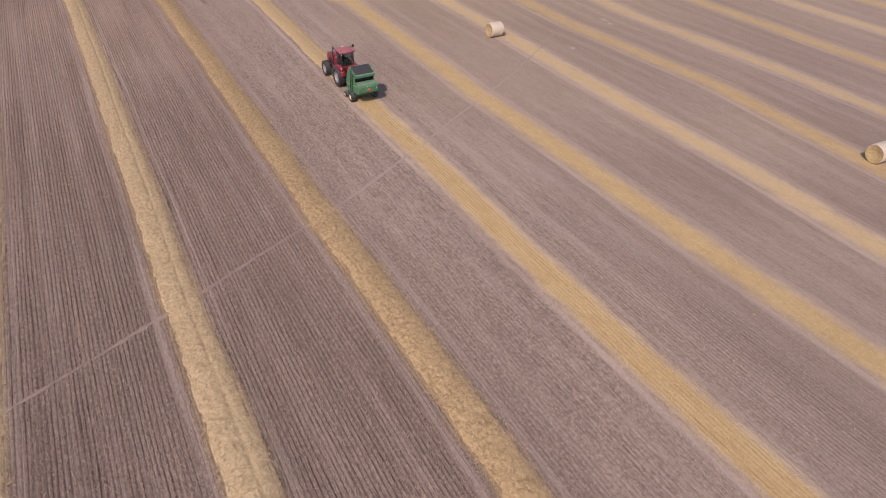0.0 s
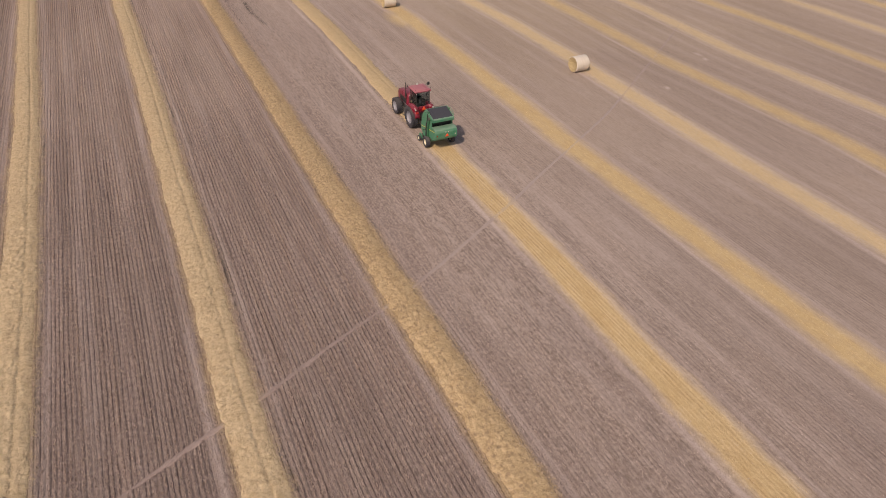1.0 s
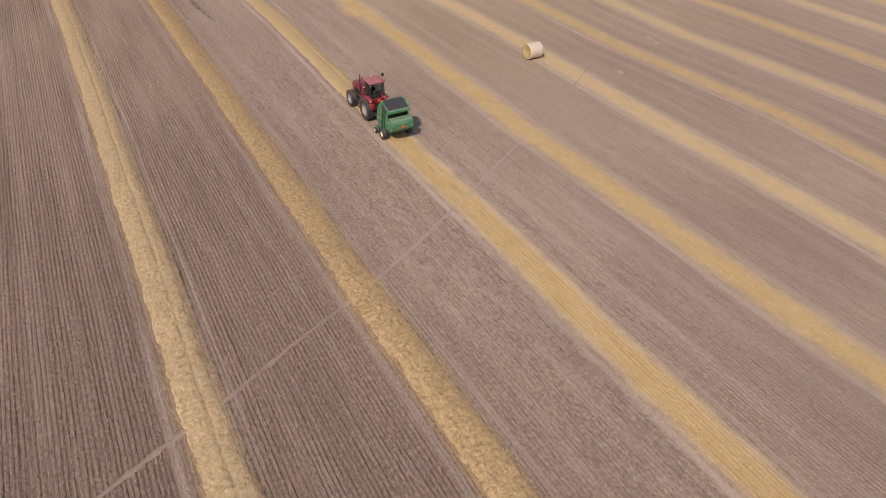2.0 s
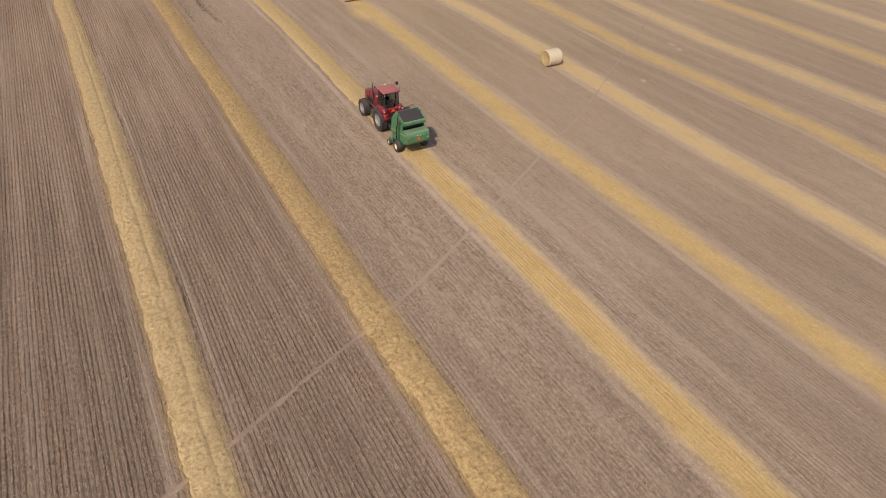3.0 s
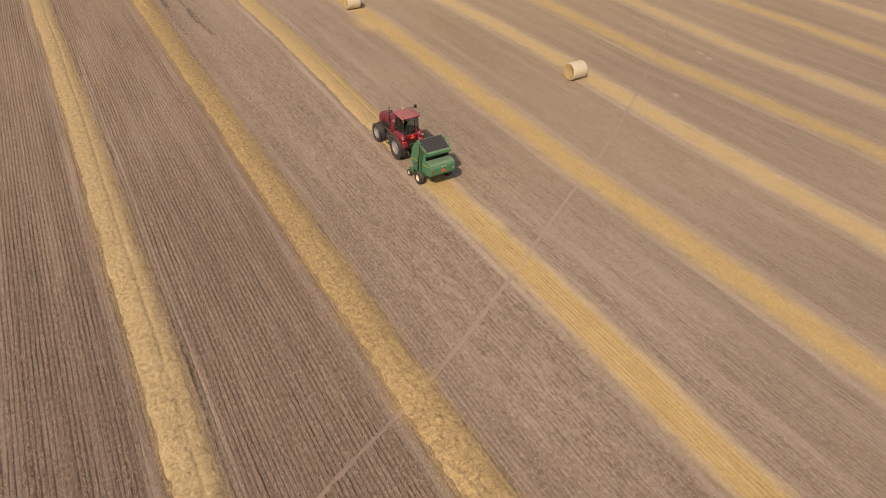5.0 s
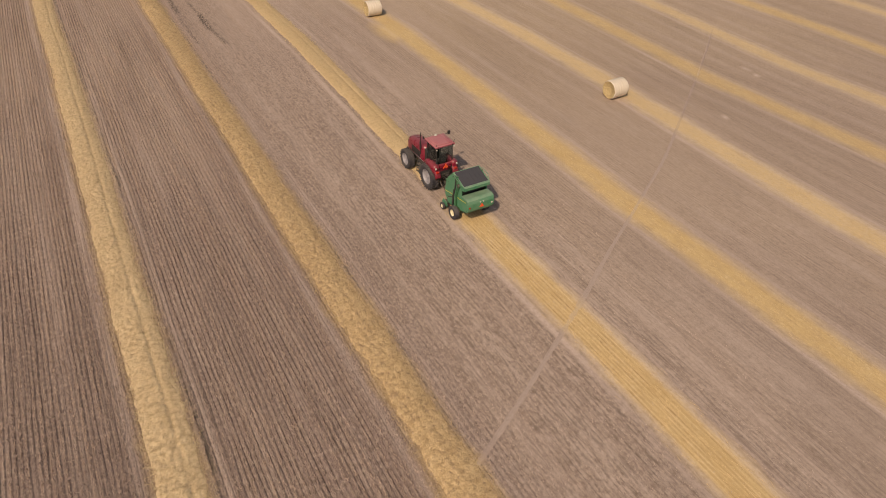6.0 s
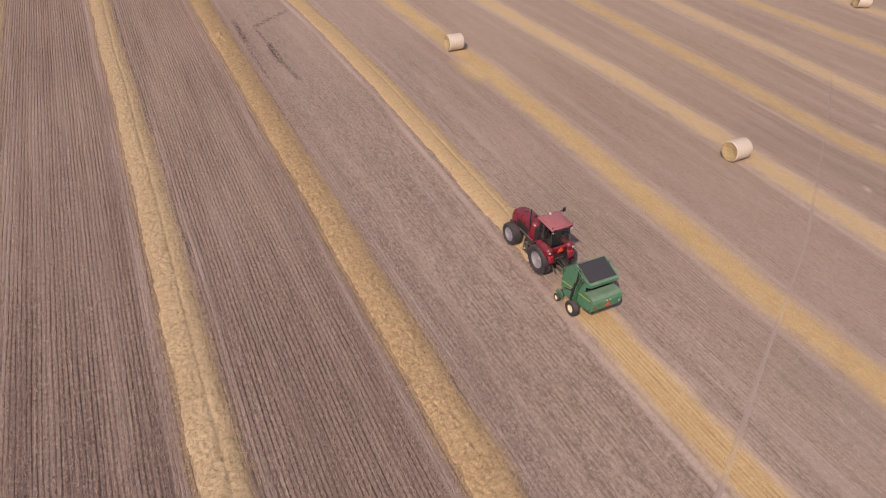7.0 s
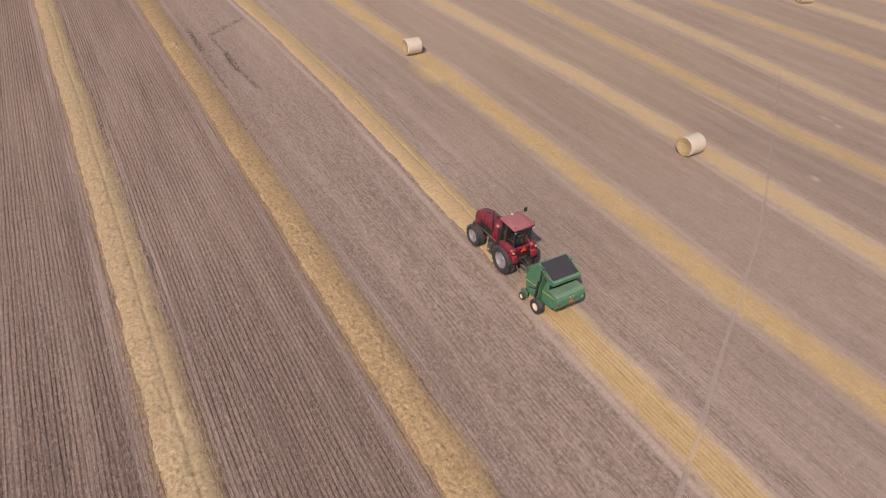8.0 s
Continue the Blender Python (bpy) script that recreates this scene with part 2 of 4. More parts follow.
def straw_material(name, low, high, bed, tousled=1.0, gaps=0.15):
    n = Nodes(name)
    geo = n.add("NewGeometry")
    c = n.mix(geo.outputs["Random Per Island"], low, high)
    c = n.mix(n.math("MULTIPLY", n.ramp(n.noise(1.3, 5.0), 0.35, 0.7), 0.6), c, bed)
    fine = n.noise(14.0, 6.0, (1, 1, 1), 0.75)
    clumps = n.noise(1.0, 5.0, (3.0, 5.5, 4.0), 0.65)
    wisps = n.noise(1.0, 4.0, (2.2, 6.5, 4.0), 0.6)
    # shade among the clumps is put into the colour
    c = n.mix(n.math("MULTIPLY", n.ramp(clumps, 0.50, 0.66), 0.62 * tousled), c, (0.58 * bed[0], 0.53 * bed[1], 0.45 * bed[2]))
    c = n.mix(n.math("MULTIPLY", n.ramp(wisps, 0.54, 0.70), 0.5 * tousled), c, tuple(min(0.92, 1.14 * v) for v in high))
    # dark gaps between the wads, painted by colour alone
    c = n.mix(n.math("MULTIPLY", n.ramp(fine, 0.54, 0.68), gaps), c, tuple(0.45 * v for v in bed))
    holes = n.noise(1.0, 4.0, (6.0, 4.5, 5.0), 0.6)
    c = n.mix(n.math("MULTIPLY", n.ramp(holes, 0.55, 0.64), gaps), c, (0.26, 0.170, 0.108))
    return n.finish(c, 0.8, 0.0, n.math("ADD", n.math("MULTIPLY", fine, 0.35), clumps), 0.12, 0.6)


def track_material():
    n = Nodes("pressed_dust")
    grain = n.noise(12.0, 5.0, (1, 1, 1), 0.7)
    c = n.mix(n.ramp(n.noise(1.2, 4.0), 0.3, 0.7), (0.275, 0.202, 0.180), (0.375, 0.282, 0.252))
    c = n.mix(n.math("MULTIPLY", n.ramp(grain, 0.40, 0.7), 0.6), c, SOIL)
    c = n.mix(n.math("MULTIPLY", n.attr("dust"), n.ramp(grain, 0.85, 0.45)), c, (0.385, 0.303, 0.270))
    c = n.mix(n.attr("straw"), c, n.mix(n.ramp(grain, 0.35, 0.65), (0.56, 0.42, 0.27), (0.50, 0.36, 0.21)))
    return n.finish(c, 0.95, 0.0, grain, 0.03, 0.6)


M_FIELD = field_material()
M_TRACK = track_material()
M_STUBBLE = stubble_material()
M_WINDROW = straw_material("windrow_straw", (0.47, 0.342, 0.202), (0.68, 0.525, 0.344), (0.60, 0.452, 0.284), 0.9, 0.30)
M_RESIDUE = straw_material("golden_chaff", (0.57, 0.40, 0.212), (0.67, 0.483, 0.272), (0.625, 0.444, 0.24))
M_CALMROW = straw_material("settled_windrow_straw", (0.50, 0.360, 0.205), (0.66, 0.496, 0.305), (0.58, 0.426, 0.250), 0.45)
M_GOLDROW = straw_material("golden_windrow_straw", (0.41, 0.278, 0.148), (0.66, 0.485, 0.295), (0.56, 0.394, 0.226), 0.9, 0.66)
M_LITTER = straw_material("pale_litter", (0.35, 0.26, 0.212), (0.52, 0.405, 0.33), (0.40, 0.30, 0.25))
M_RED = plain("red_paint", (0.205, 0.006, 0.028), 0.22, 0.0, 0.14)
M_ROOF = plain("faded_red_paint", (0.35, 0.065, 0.095), 0.45, 0.0, 0.5, 1.5, (0.50, 0.27, 0.27))
M_GREEN = plain("green_paint", (0.034, 0.195, 0.105), 0.45, 0.0, 0.62, 3.0, (0.28, 0.335, 0.26))
M_GREEN_DARK = plain("dark_green_paint", (0.012, 0.11, 0.045), 0.45, 0.0, 0.3)
M_BLACK = plain("black_plastic", (0.018, 0.018, 0.02), 0.5, 0.0, 0.12)
M_TYRE = plain("tyre_rubber", (0.026, 0.026, 0.038), 0.7, 0.0, 0.22)
M_IRON = plain("dark_iron", (0.055, 0.05, 0.05), 0.6, 0.2, 0.35)
M_SILVER = plain("silver_rim_paint", (0.40, 0.385, 0.43), 0.4, 0.3, 0.45, 5.0, (0.17, 0.14, 0.14))
M_CREAM = plain("cream_rim_paint", (0.76, 0.69, 0.52), 0.45, 0.0, 0.2)
M_YELLOW = plain("yellow_stripe", (0.70, 0.55, 0.06), 0.4, 0.0, 0.15)
M_BELT = plain("rubber_belt", (0.036, 0.036, 0.048), 0.7, 0.0, 0.10, 1.6, (0.20, 0.18, 0.18))
M_ORANGE = plain("fluorescent_orange", (0.80, 0.095, 0.03), 0.5, 0.0, 0.05)
M_LAMP_RED = plain("red_lens", (0.55, 0.03, 0.02), 0.2, 0.0, 0.05)
M_LAMP = plain("clear_lens", (0.50, 0.47, 0.44), 0.2, 0.0, 0.3)
M_SEAT = plain("seat_fabric", (0.03, 0.03, 0.035), 0.9, 0.0, 0.1)


def glass_material():
    n = Nodes("tinted_glass")
    n.bsdf.inputs["Base Color"].default_value = (0.50, 0.56, 0.58, 1)
    n.bsdf.inputs["Transmission Weight"].default_value = 1.0
    n.bsdf.inputs["Roughness"].default_value = 0.03
    n.bsdf.inputs["IOR"].default_value = 1.3
    return n.mat


def wrap_material():
    """White net wrap wound round a bale: fine bands, straw showing through."""
    n = Nodes("net_wrap")
    bands = n.noise(1.0, 3.0, (26.0, 1.5, 1.5))
    mesh = n.noise(30.0, 3.0)
    c = n.mix(n.ramp(bands, 0.35, 0.7), (0.54, 0.455, 0.385), (0.69, 0.61, 0.535))
    c = n.mix(n.math("MULTIPLY", n.ramp(mesh, 0.5, 0.8), 0.5), c, (0.58, 0.44, 0.26))
    return n.finish(c, 0.6, 0.0, mesh, 0.02, 0.5)


def bale_end_material():
    n = Nodes("bale_end_straw")
    rough = n.noise(7.0, 6.0, (1, 1, 1), 0.7)
    c = n.mix(n.ramp(rough, 0.3, 0.7), (0.32, 0.225, 0.11), (0.60, 0.455, 0.26))
    return n.finish(c, 0.85, 0.0, rough, 0.08, 0.9)


M_GLASS, M_WRAP, M_END = glass_material(), wrap_material(), bale_end_material()


# ---- mesh helpers ----
def part(name, bm, material, parent=None, label="", smooth=False):
    """Links a bmesh as one mesh object, under a thing or a part."""
    me = bpy.data.meshes.new(name)
    bm.normal_update()
    bm.to_mesh(me)
    bm.free()
    me.materials.append(material)
    if smooth:
        me.shade_smooth()
    ob = new(name, me)
    ob.parent = parent
    if label:
        ob["label"] = label
    return ob


def empty(name, m, **tags):
    ob = new(name)
    ob.empty_display_size = 0.3
    ob.matrix_world = m
    return tagged(ob, **tags)


def box(bm, x0, x1, y0, y1, z0, z1, bevel=0.02, m=None):
    verts = bmesh.ops.create_cube(bm, size=1.0)["verts"]
    at = Matrix.LocRotScale(((x0 + x1) / 2, (y0 + y1) / 2, (z0 + z1) / 2), None, (x1 - x0, y1 - y0, z1 - z0))
    bmesh.ops.transform(bm, matrix=(m @ at) if m else at, verts=verts)
    if bevel:
        edges = list({e for v in verts for e in v.link_edges})
        bmesh.ops.bevel(bm, geom=edges, offset=bevel, segments=2, affect="EDGES", profile=0.6)
    return bm


def boxed(*args, **kw):
    return box(bmesh.new(), *args, **kw)


def prism(profile, x0, x1, bevel=0.02, taper=0.0, bm=None):
    """A side profile of (y, z) points, given width from x0 to x1."""
    bm = bm or bmesh.new()
    a = [bm.verts.new((x0, y, z)) for y, z in profile]
    b = [bm.verts.new((x1, y, z)) for y, z in profile]
    faces = [bm.faces.new(a), bm.faces.new(list(reversed(b)))]
    n = len(profile)
    for i in range(n):
        faces.append(bm.faces.new((a[i], b[i], b[(i + 1) % n], a[(i + 1) % n])))
    bmesh.ops.recalc_face_normals(bm, faces=faces)
    if bevel:
        edges = list({e for f in faces for e in f.edges})
        bmesh.ops.bevel(bm, geom=edges, offset=bevel, segments=2, affect="EDGES", profile=0.6)
    return bm


def rod(bm, a, b, r=0.03, r2=None, sides=10):
    a, b = Vector(a), Vector(b)
    m = Matrix.Translation((a + b) / 2) @ (b - a).to_track_quat("Z", "Y").to_matrix().to_4x4()
    bmesh.ops.create_cone(bm, cap_ends=True, segments=sides, radius1=r, radius2=r if r2 is None else r2, depth=(b - a).length, matrix=m)
    return bm


def rods(points, r=0.02, sides=8):
    bm = bmesh.new()
    for a, b in zip(points, points[1:]):
        rod(bm, a, b, r, None, sides)
    return bm


def lathe(profile, sides=40, bm=None):
    """(x, radius) points turned about the x axis."""
    bm = bm or bmesh.new()
    rings = []
    for x, r in profile:
        rings.append([bm.verts.new((x, r * math.cos(2 * math.pi * i / sides), r * math.sin(2 * math.pi * i / sides))) for i in range(sides)])
    for p, q in zip(rings, rings[1:]):
        for i in range(sides):
            bm.faces.new((p[i], p[(i + 1) % sides], q[(i + 1) % sides], q[i]))
    bmesh.ops.recalc_face_normals(bm, faces=bm.faces[:])
    return bm


def wheel(parent, name, x, y, r, width, rim_r, rim_mat, side=-1, lugs=0, rim_label="", tyre_label=""):
    """A wheel at (x, y) standing on the ground: hub disc, with tyre and rim under it. side: where its outer face looks."""
    w = width / 2
    bm = lathe([(side * w * 0.30, 0.001), (side * w * 0.30, rim_r * 0.34), (side * w * 0.12, rim_r * 0.45), (side * w * 0.12, rim_r * 0.93)], 24)
    for k in range(8):
        a = 2 * math.pi * k / 8
        p = Vector((side * w * 0.30, rim_r * 0.24 * math.cos(a), rim_r * 0.24 * math.sin(a)))
        rod(bm, p, p + Vector((side * 0.03, 0, 0)), 0.018, None, 6)
    rod(bm, (side * w * 0.3, 0, 0), (side * w * 0.55, 0, 0), rim_r * 0.16, rim_r * 0.13, 14)
    hub = part(name, bm, rim_mat, parent)
    hub.matrix_basis = pose(x, y, r)
    rim = lathe([(-w * 0.82, rim_r * 1.04), (-w * 0.78, rim_r * 0.97), (-w * 0.35, rim_r * 0.9), (w * 0.35, rim_r * 0.9), (w * 0.78, rim_r * 0.97), (w * 0.82, rim_r * 1.04)], 36)
    part("rim", rim, rim_mat, hub, rim_label)
    tread = r * 0.965 if lugs else r
    tyre = lathe([(-w * 0.80, rim_r), (-w * 0.98, rim_r + 0.25 * (r - rim_r)), (-w, rim_r + 0.6 * (r - rim_r)), (-w * 0.88, tread * 0.965), (-w * 0.5, tread), (w * 0.5, tread),
                  (w * 0.88, tread * 0.965), (w, rim_r + 0.6 * (r - rim_r)), (w * 0.98, rim_r + 0.25 * (r - rim_r)), (w * 0.80, rim_r)], 48)
    for k in range(lugs):
        for s in (-1, 1):
            a = 2 * math.pi * (k + (0.5 if s > 0 else 0)) / lugs
            m = pose(0, 0, 0, math.degrees(a)) @ pose(s * w * 0.5, 0, tread + 0.008, 0, 0, s * 38)
            box(tyre, -w * 0.56, w * 0.56, -0.028, 0.028, -0.03, r - tread, 0.0, m)
    part("tyre", tyre, M_TYRE, hub, tyre_label)
    return hub


def raw_mesh(name, verts, faces, material, attrs=None, smooth=False):
    """One object from numpy arrays of corners and of equal-sided faces."""
    me = bpy.data.meshes.new(name)
    n, k = faces.shape
    me.vertices.add(len(verts))
    me.vertices.foreach_set("co", verts.astype(np.float32).ravel())
    me.loops.add(n * k)
    me.loops.foreach_set("vertex_index", faces.astype(np.int32).ravel())
    me.polygons.add(n)
    me.polygons.foreach_set("loop_start", np.arange(0, n * k, k, dtype=np.int32))
    if smooth:
        me.polygons.foreach_set("use_smooth", np.ones(n, dtype=bool))
    me.update(calc_edges=True)
    me.validate()
    for key, values in (attrs or {}).items():
        me.attributes.new(key, "FLOAT", "POINT").data.foreach_set("value", values.astype(np.float32))
    me.materials.append(material)
    return new(name, me)


def grid_faces(nu, nv):
    i = np.arange(nu - 1)[:, None] * nv + np.arange(nv - 1)[None, :]
    return np.stack([i, i + nv, i + nv + 1, i + 1], -1).reshape(-1, 4)


rng = np.random.default_rng(7)


def wobble(y, seed, step=4.0):
    """Smooth noise between -1 and 1 along y."""
    r = np.random.default_rng(seed)
    knots = r.uniform(-1, 1, 400)
    u = (np.asarray(y) + 60) / step
    i = np.floor(u).astype(int)
    f = u - i
    f = f * f * (3 - 2 * f)
    return knots[i % 400] * (1 - f) + knots[(i + 1) % 400] * f


def patches(x, y, seed):
    """Smooth noise between -1 and 1 over the plane, a knot at every unit."""
    knots = np.random.default_rng(seed).uniform(-1, 1, (64, 256))
    i, j = np.floor(x).astype(int), np.floor(y).astype(int)
    f, g = x - i, y - j
    f, g = f * f * (3 - 2 * f), g * g * (3 - 2 * g)
    a = knots[i % 64, j % 256] * (1 - f) + knots[(i + 1) % 64, j % 256] * f
    b = knots[i % 64, (j + 1) % 256] * (1 - f) + knots[(i + 1) % 64, (j + 1) % 256] * f
    return a * (1 - g) + b * g


# ---- plan: rows of straw run along y; centre lines by (y, x) ----
LINES = {
    0: [(-30, -7.2), (0, -7.3), (50, -7.1), (62, -7.2), (97, -7.9), (130, -8.2)],
    1: [(0, 1.75), (16, 1.78), (22, 1.74), (30, 1.6), (36, 1.68), (44, 1.70), (52, 1.68), (60, 1.65), (68, 1.65), (80, 1.6), (92, 1.45), (110, 1.35), (130, 1.1)],
    2: [(0, 10.4), (12, 10.6), (20, 10.72), (26, 10.78), (32, 10.6), (40, 10.62), (46, 10.66), (52, 10.6), (60, 10.65), (70, 10.62), (85, 10.55), (105, 10.4), (130, 10.1)],
    3: [(0, 19.4), (7, 19.55), (12, 19.45), (16, 19.4), (27, 19.4), (31, 19.45), (36, 19.6), (46, 19.6), (53, 19.7), (62, 19.9), (75, 20.15), (88, 19.95), (99, 19.5), (130, 18.8)],
    4: [(0, 29.4), (9, 29.0), (17, 28.65), (24, 28.55), (31, 28.5), (38, 28.4), (44, 28.3), (52, 28.55), (75, 29.0), (96, 28.4), (130, 28.2)],
    5: [(0, 37.4), (15, 37.5), (24, 38.0), (36, 37.9), (51, 38.2), (60, 38.5), (71, 38.4), (92, 37.3), (130, 37.0)],
    6: [(0, 46.0), (20, 46.1), (37, 47.4), (54, 46.2), (65, 46.6), (87, 46.9), (130, 46.8)],
    7: [(0, 55.0), (26, 55.2), (38, 55.2), (53, 54.2), (67, 54.9), (83, 55.2), (130, 55.0)],
    8: [(0, 64.4), (59, 64.4), (79, 63.2), (130, 63.0)],
    9: [(0, 73.6), (60, 73.8), (72, 73.4), (130, 73.0)],
    10: [(0, 82.6), (130, 82.2)],
    11: [(0, 91.8), (130, 91.4)],
}


def line_x(k, y):
    ys, xs = zip(*LINES[k])
    return np.interp(y, ys, xs) + 0.05 * wobble(y, 100 + k, 5.0)


BALED_TO = 47.4  # along line 3 the straw is picked up this far
TRACK = [(-60, 1.5), (-12, 22.7), (-6.0, 25.35), (-1.7, 27.15), (2.6, 29.1), (8.8, 32.1), (12.0, 33.45), (19.6, 37.9), (27.5, 42.85), (32.5, 45.7), (48.5, 57.2), (70, 74)]


def half_width(k, y):
    return (0.78 if k == 2 else 0.86) + 0.06 * wobble(y, 200 + k, 3.0)


def straw_cover(x, y):
    """How far golden chaff covers the ground, 0 to 1, along the rows that are baled."""
    cover = np.zeros_like(x)
    for k in range(0, 12):
        d = np.abs(x - line_x(k, y) - 0.12 * wobble(y * 3 + x * 5, 300 + k, 2.0))
        w = half_width(k, y) + (0.05 if k < 4 else 0.12)
        c = np.clip((w + 0.42 - d) / 0.70, 0, 1) if k < 4 else 0.92 * np.clip((w + 0.46 - d) / 0.95, 0, 1)
        if k == 4:
            c = np.maximum(c, np.clip(1.3 - np.hypot((x - 28.2) / 1.5, (y - 75.0) / 3.2), 0, 1))
        if k == 3:
            c = c * np.clip((BALED_TO + 2.5 - y) / 2.0, 0, 1)
        if k < 3:
            c = c * (0.85 if k == 2 else 0.6)
        # rows from 6 on lose gold colour, standing in for distant haze
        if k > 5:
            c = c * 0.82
        cover = np.maximum(cover, c)
    return cover


def track_cover(x, y):
    xs, ys = zip(*TRACK)
    d = np.abs(y - np.interp(x, xs, ys)) * 0.9
    d1 = np.clip((0.20 - d) / 0.10, 0, 1)
    return d1 * np.clip((58 - x) / 20, 0, 1)


def pale_cover(x, y):
    """Dusty wheelings beside the rows of straw and the single wheel track that runs across the field."""
    p = np.zeros_like(x)
    for k in range(0, 12):
        d = x - line_x(k, y)
        for off, w, s in ((-1.35, 0.20, 1.0 if k == 3 else 0.85), (1.45, 0.16, 0.6), (-3.0, 0.35, 0.25), (3.1, 0.35, 0.3), (1.0, 0.25, 0.4)):
            p = np.maximum(p, s * np.clip(1.4 - np.abs(d - off - 0.05 * wobble(y, 400 + k, 6.0)) / w, 0, 1) * (0.65 + 0.35 * wobble(y, 500 + k + int(off * 10), 7.0)))
    for cx, cy in ((50.3, 54.3), (50.0, 53.0), (42.0, 49.0)):
        p = np.maximum(p, np.clip(1.5 - np.hypot((x - cx) / 0.22, (y - cy) / 0.35), 0, 1))
    return p


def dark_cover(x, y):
    """Streaks of dark mould near the far end of the field, and the shaded edge and furrow right of the straw, painted
    dark.
    """
    d = np.zeros_like(x)
    for x0, y0, x1, y1, w, s in ((12.4, 93.8, 12.3, 88.5, 0.22, 0.9), (12.15, 86.5, 12.2, 80.0, 0.15, 0.55), (13.8, 91.4, 14.0, 86.5, 0.14, 0.65),
                                 (13.98, 87.0, 13.96, 82.8, 0.28, 1.0), (14.0, 83.0, 14.35, 79.0, 0.16, 0.75), (14.0, 92.0, 17.6, 94.9, 0.22, 0.9)):
        f = np.clip(((x - x0) * (x1 - x0) + (y - y0) * (y1 - y0)) / ((x1 - x0) ** 2 + (y1 - y0) ** 2), 0, 1)
        d = np.maximum(d, s * np.clip(1.5 - np.hypot(x - x0 - f * (x1 - x0), y - y0 - f * (y1 - y0)) / w, 0, 1))
    # shade and furrow along the right edge of the straw, painted as dark strips
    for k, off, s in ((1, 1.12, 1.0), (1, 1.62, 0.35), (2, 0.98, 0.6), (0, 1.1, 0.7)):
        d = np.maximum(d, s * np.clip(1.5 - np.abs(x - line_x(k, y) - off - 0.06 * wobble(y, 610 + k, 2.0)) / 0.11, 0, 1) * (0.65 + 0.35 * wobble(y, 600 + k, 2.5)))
    return d


def cream_cover(x, y):
    """Bleached straw: the margins of the freshly baled row, and whole rows of the older ones."""
    c = np.zeros_like(x)
    for k in range(3, 12):
        d = np.abs(x - line_x(k, y))
        w = half_width(k, y)
        edge = np.clip(1.25 - np.abs(d - w - 0.12) / 0.30, 0, 1) * (0.75 + 0.25 * wobble(y, 640 + k, 3.0))
        c = np.maximum(c, (1.0 if k % 2 else 0.55) * edge + (0.42 if k in (5, 7, 9) else 0.0) * (d < w + 0.4))
    return np.clip(c, 0, 1)


def dust_cover(x, y):
    """Dust drifts off the rows that are baled."""
    return 0.92 * (0.88 * np.clip((x - 11.0) / 2.5, 0, 1) + 0.12 * np.clip((x - 16.0) / 6.0, 0, 1)) * (0.8 + 0.2 * wobble(y + x, 650, 11.0)) * (1 - 0.55 * np.clip(1.4 - np.abs(x - 24.0) / 2.4, 0, 1) * np.clip((24 - y) / 8, 0, 1))


def flat_cover(x, y):
    """Where the drilled rows are trodden flat beside the straw."""
    f = np.zeros_like(x)
    for k in (0, 1, 2, 3):
        d = x - line_x(k, y) + 0.25 * wobble(y, 660 + k, 5.0)
        f = np.maximum(f, np.clip((2.3 + d) / 0.8, 0, 1) * np.clip((1.3 - d) / 0.5, 0, 1))
    return f


def tone_cover(x, y):
    """Stubble tone in drifts of several metres, thin (pale, above 0) or thick (dark, below 0), plus viewing brightness
    and haze painted in.
    """
    t = 0.20 * patches(x / 6.0 + 9, y / 13.0 + 9, 670) + np.where(x < 11, 0.26, 0.14) * patches(x / 1.3 + 30, y / 9.0 + 20, 671)
    # far ground paled, near ground darkened: brightness by viewing angle put into colour
    t = t + 0.26 * np.clip((y - 52) / 24, 0, 1) * np.clip((12 - x) / 2, 0, 1) * np.clip((x + 6) / 6, 0.35, 1)
    t = t - 0.22 * np.clip((9 - x) / 2, 0, 1) * np.clip((60 - y) / 14, 0, 1)
    t = t + 0.22 * np.clip((x - 10) / 3, 0, 1) * np.clip((y - 56) / 24, 0, 1)
    t = t - 0.28 * np.clip((x - 22) / 6, 0, 1) * np.clip((np.clip(58 - 1.8 * (x - 24), 38, 58) - y) / 16, 0, 1)
    # pale patch painted for the dust haze hanging behind the baler
    t = t + 0.40 * np.clip(1.3 - np.hypot((x - 23.6) / 2.2, (y - 33.5) / 6.0), 0, 1)
    return np.clip(t, -1, 1)


def in_field(x, y):
    """The stretch of the field that is worked out straw by straw."""
    low = np.where(x < 22, -2 - 0.4 * (x + 6.5), -14 + 0.62 * (x - 22))
    fade = np.random.default_rng(5).uniform(0, 1, np.shape(x)) ** 2
    return (y > low - 12 * fade) & (y < 122 - 0.40 * (x + 2) + 12 * fade) & (x > -11.5 - 14 * fade)


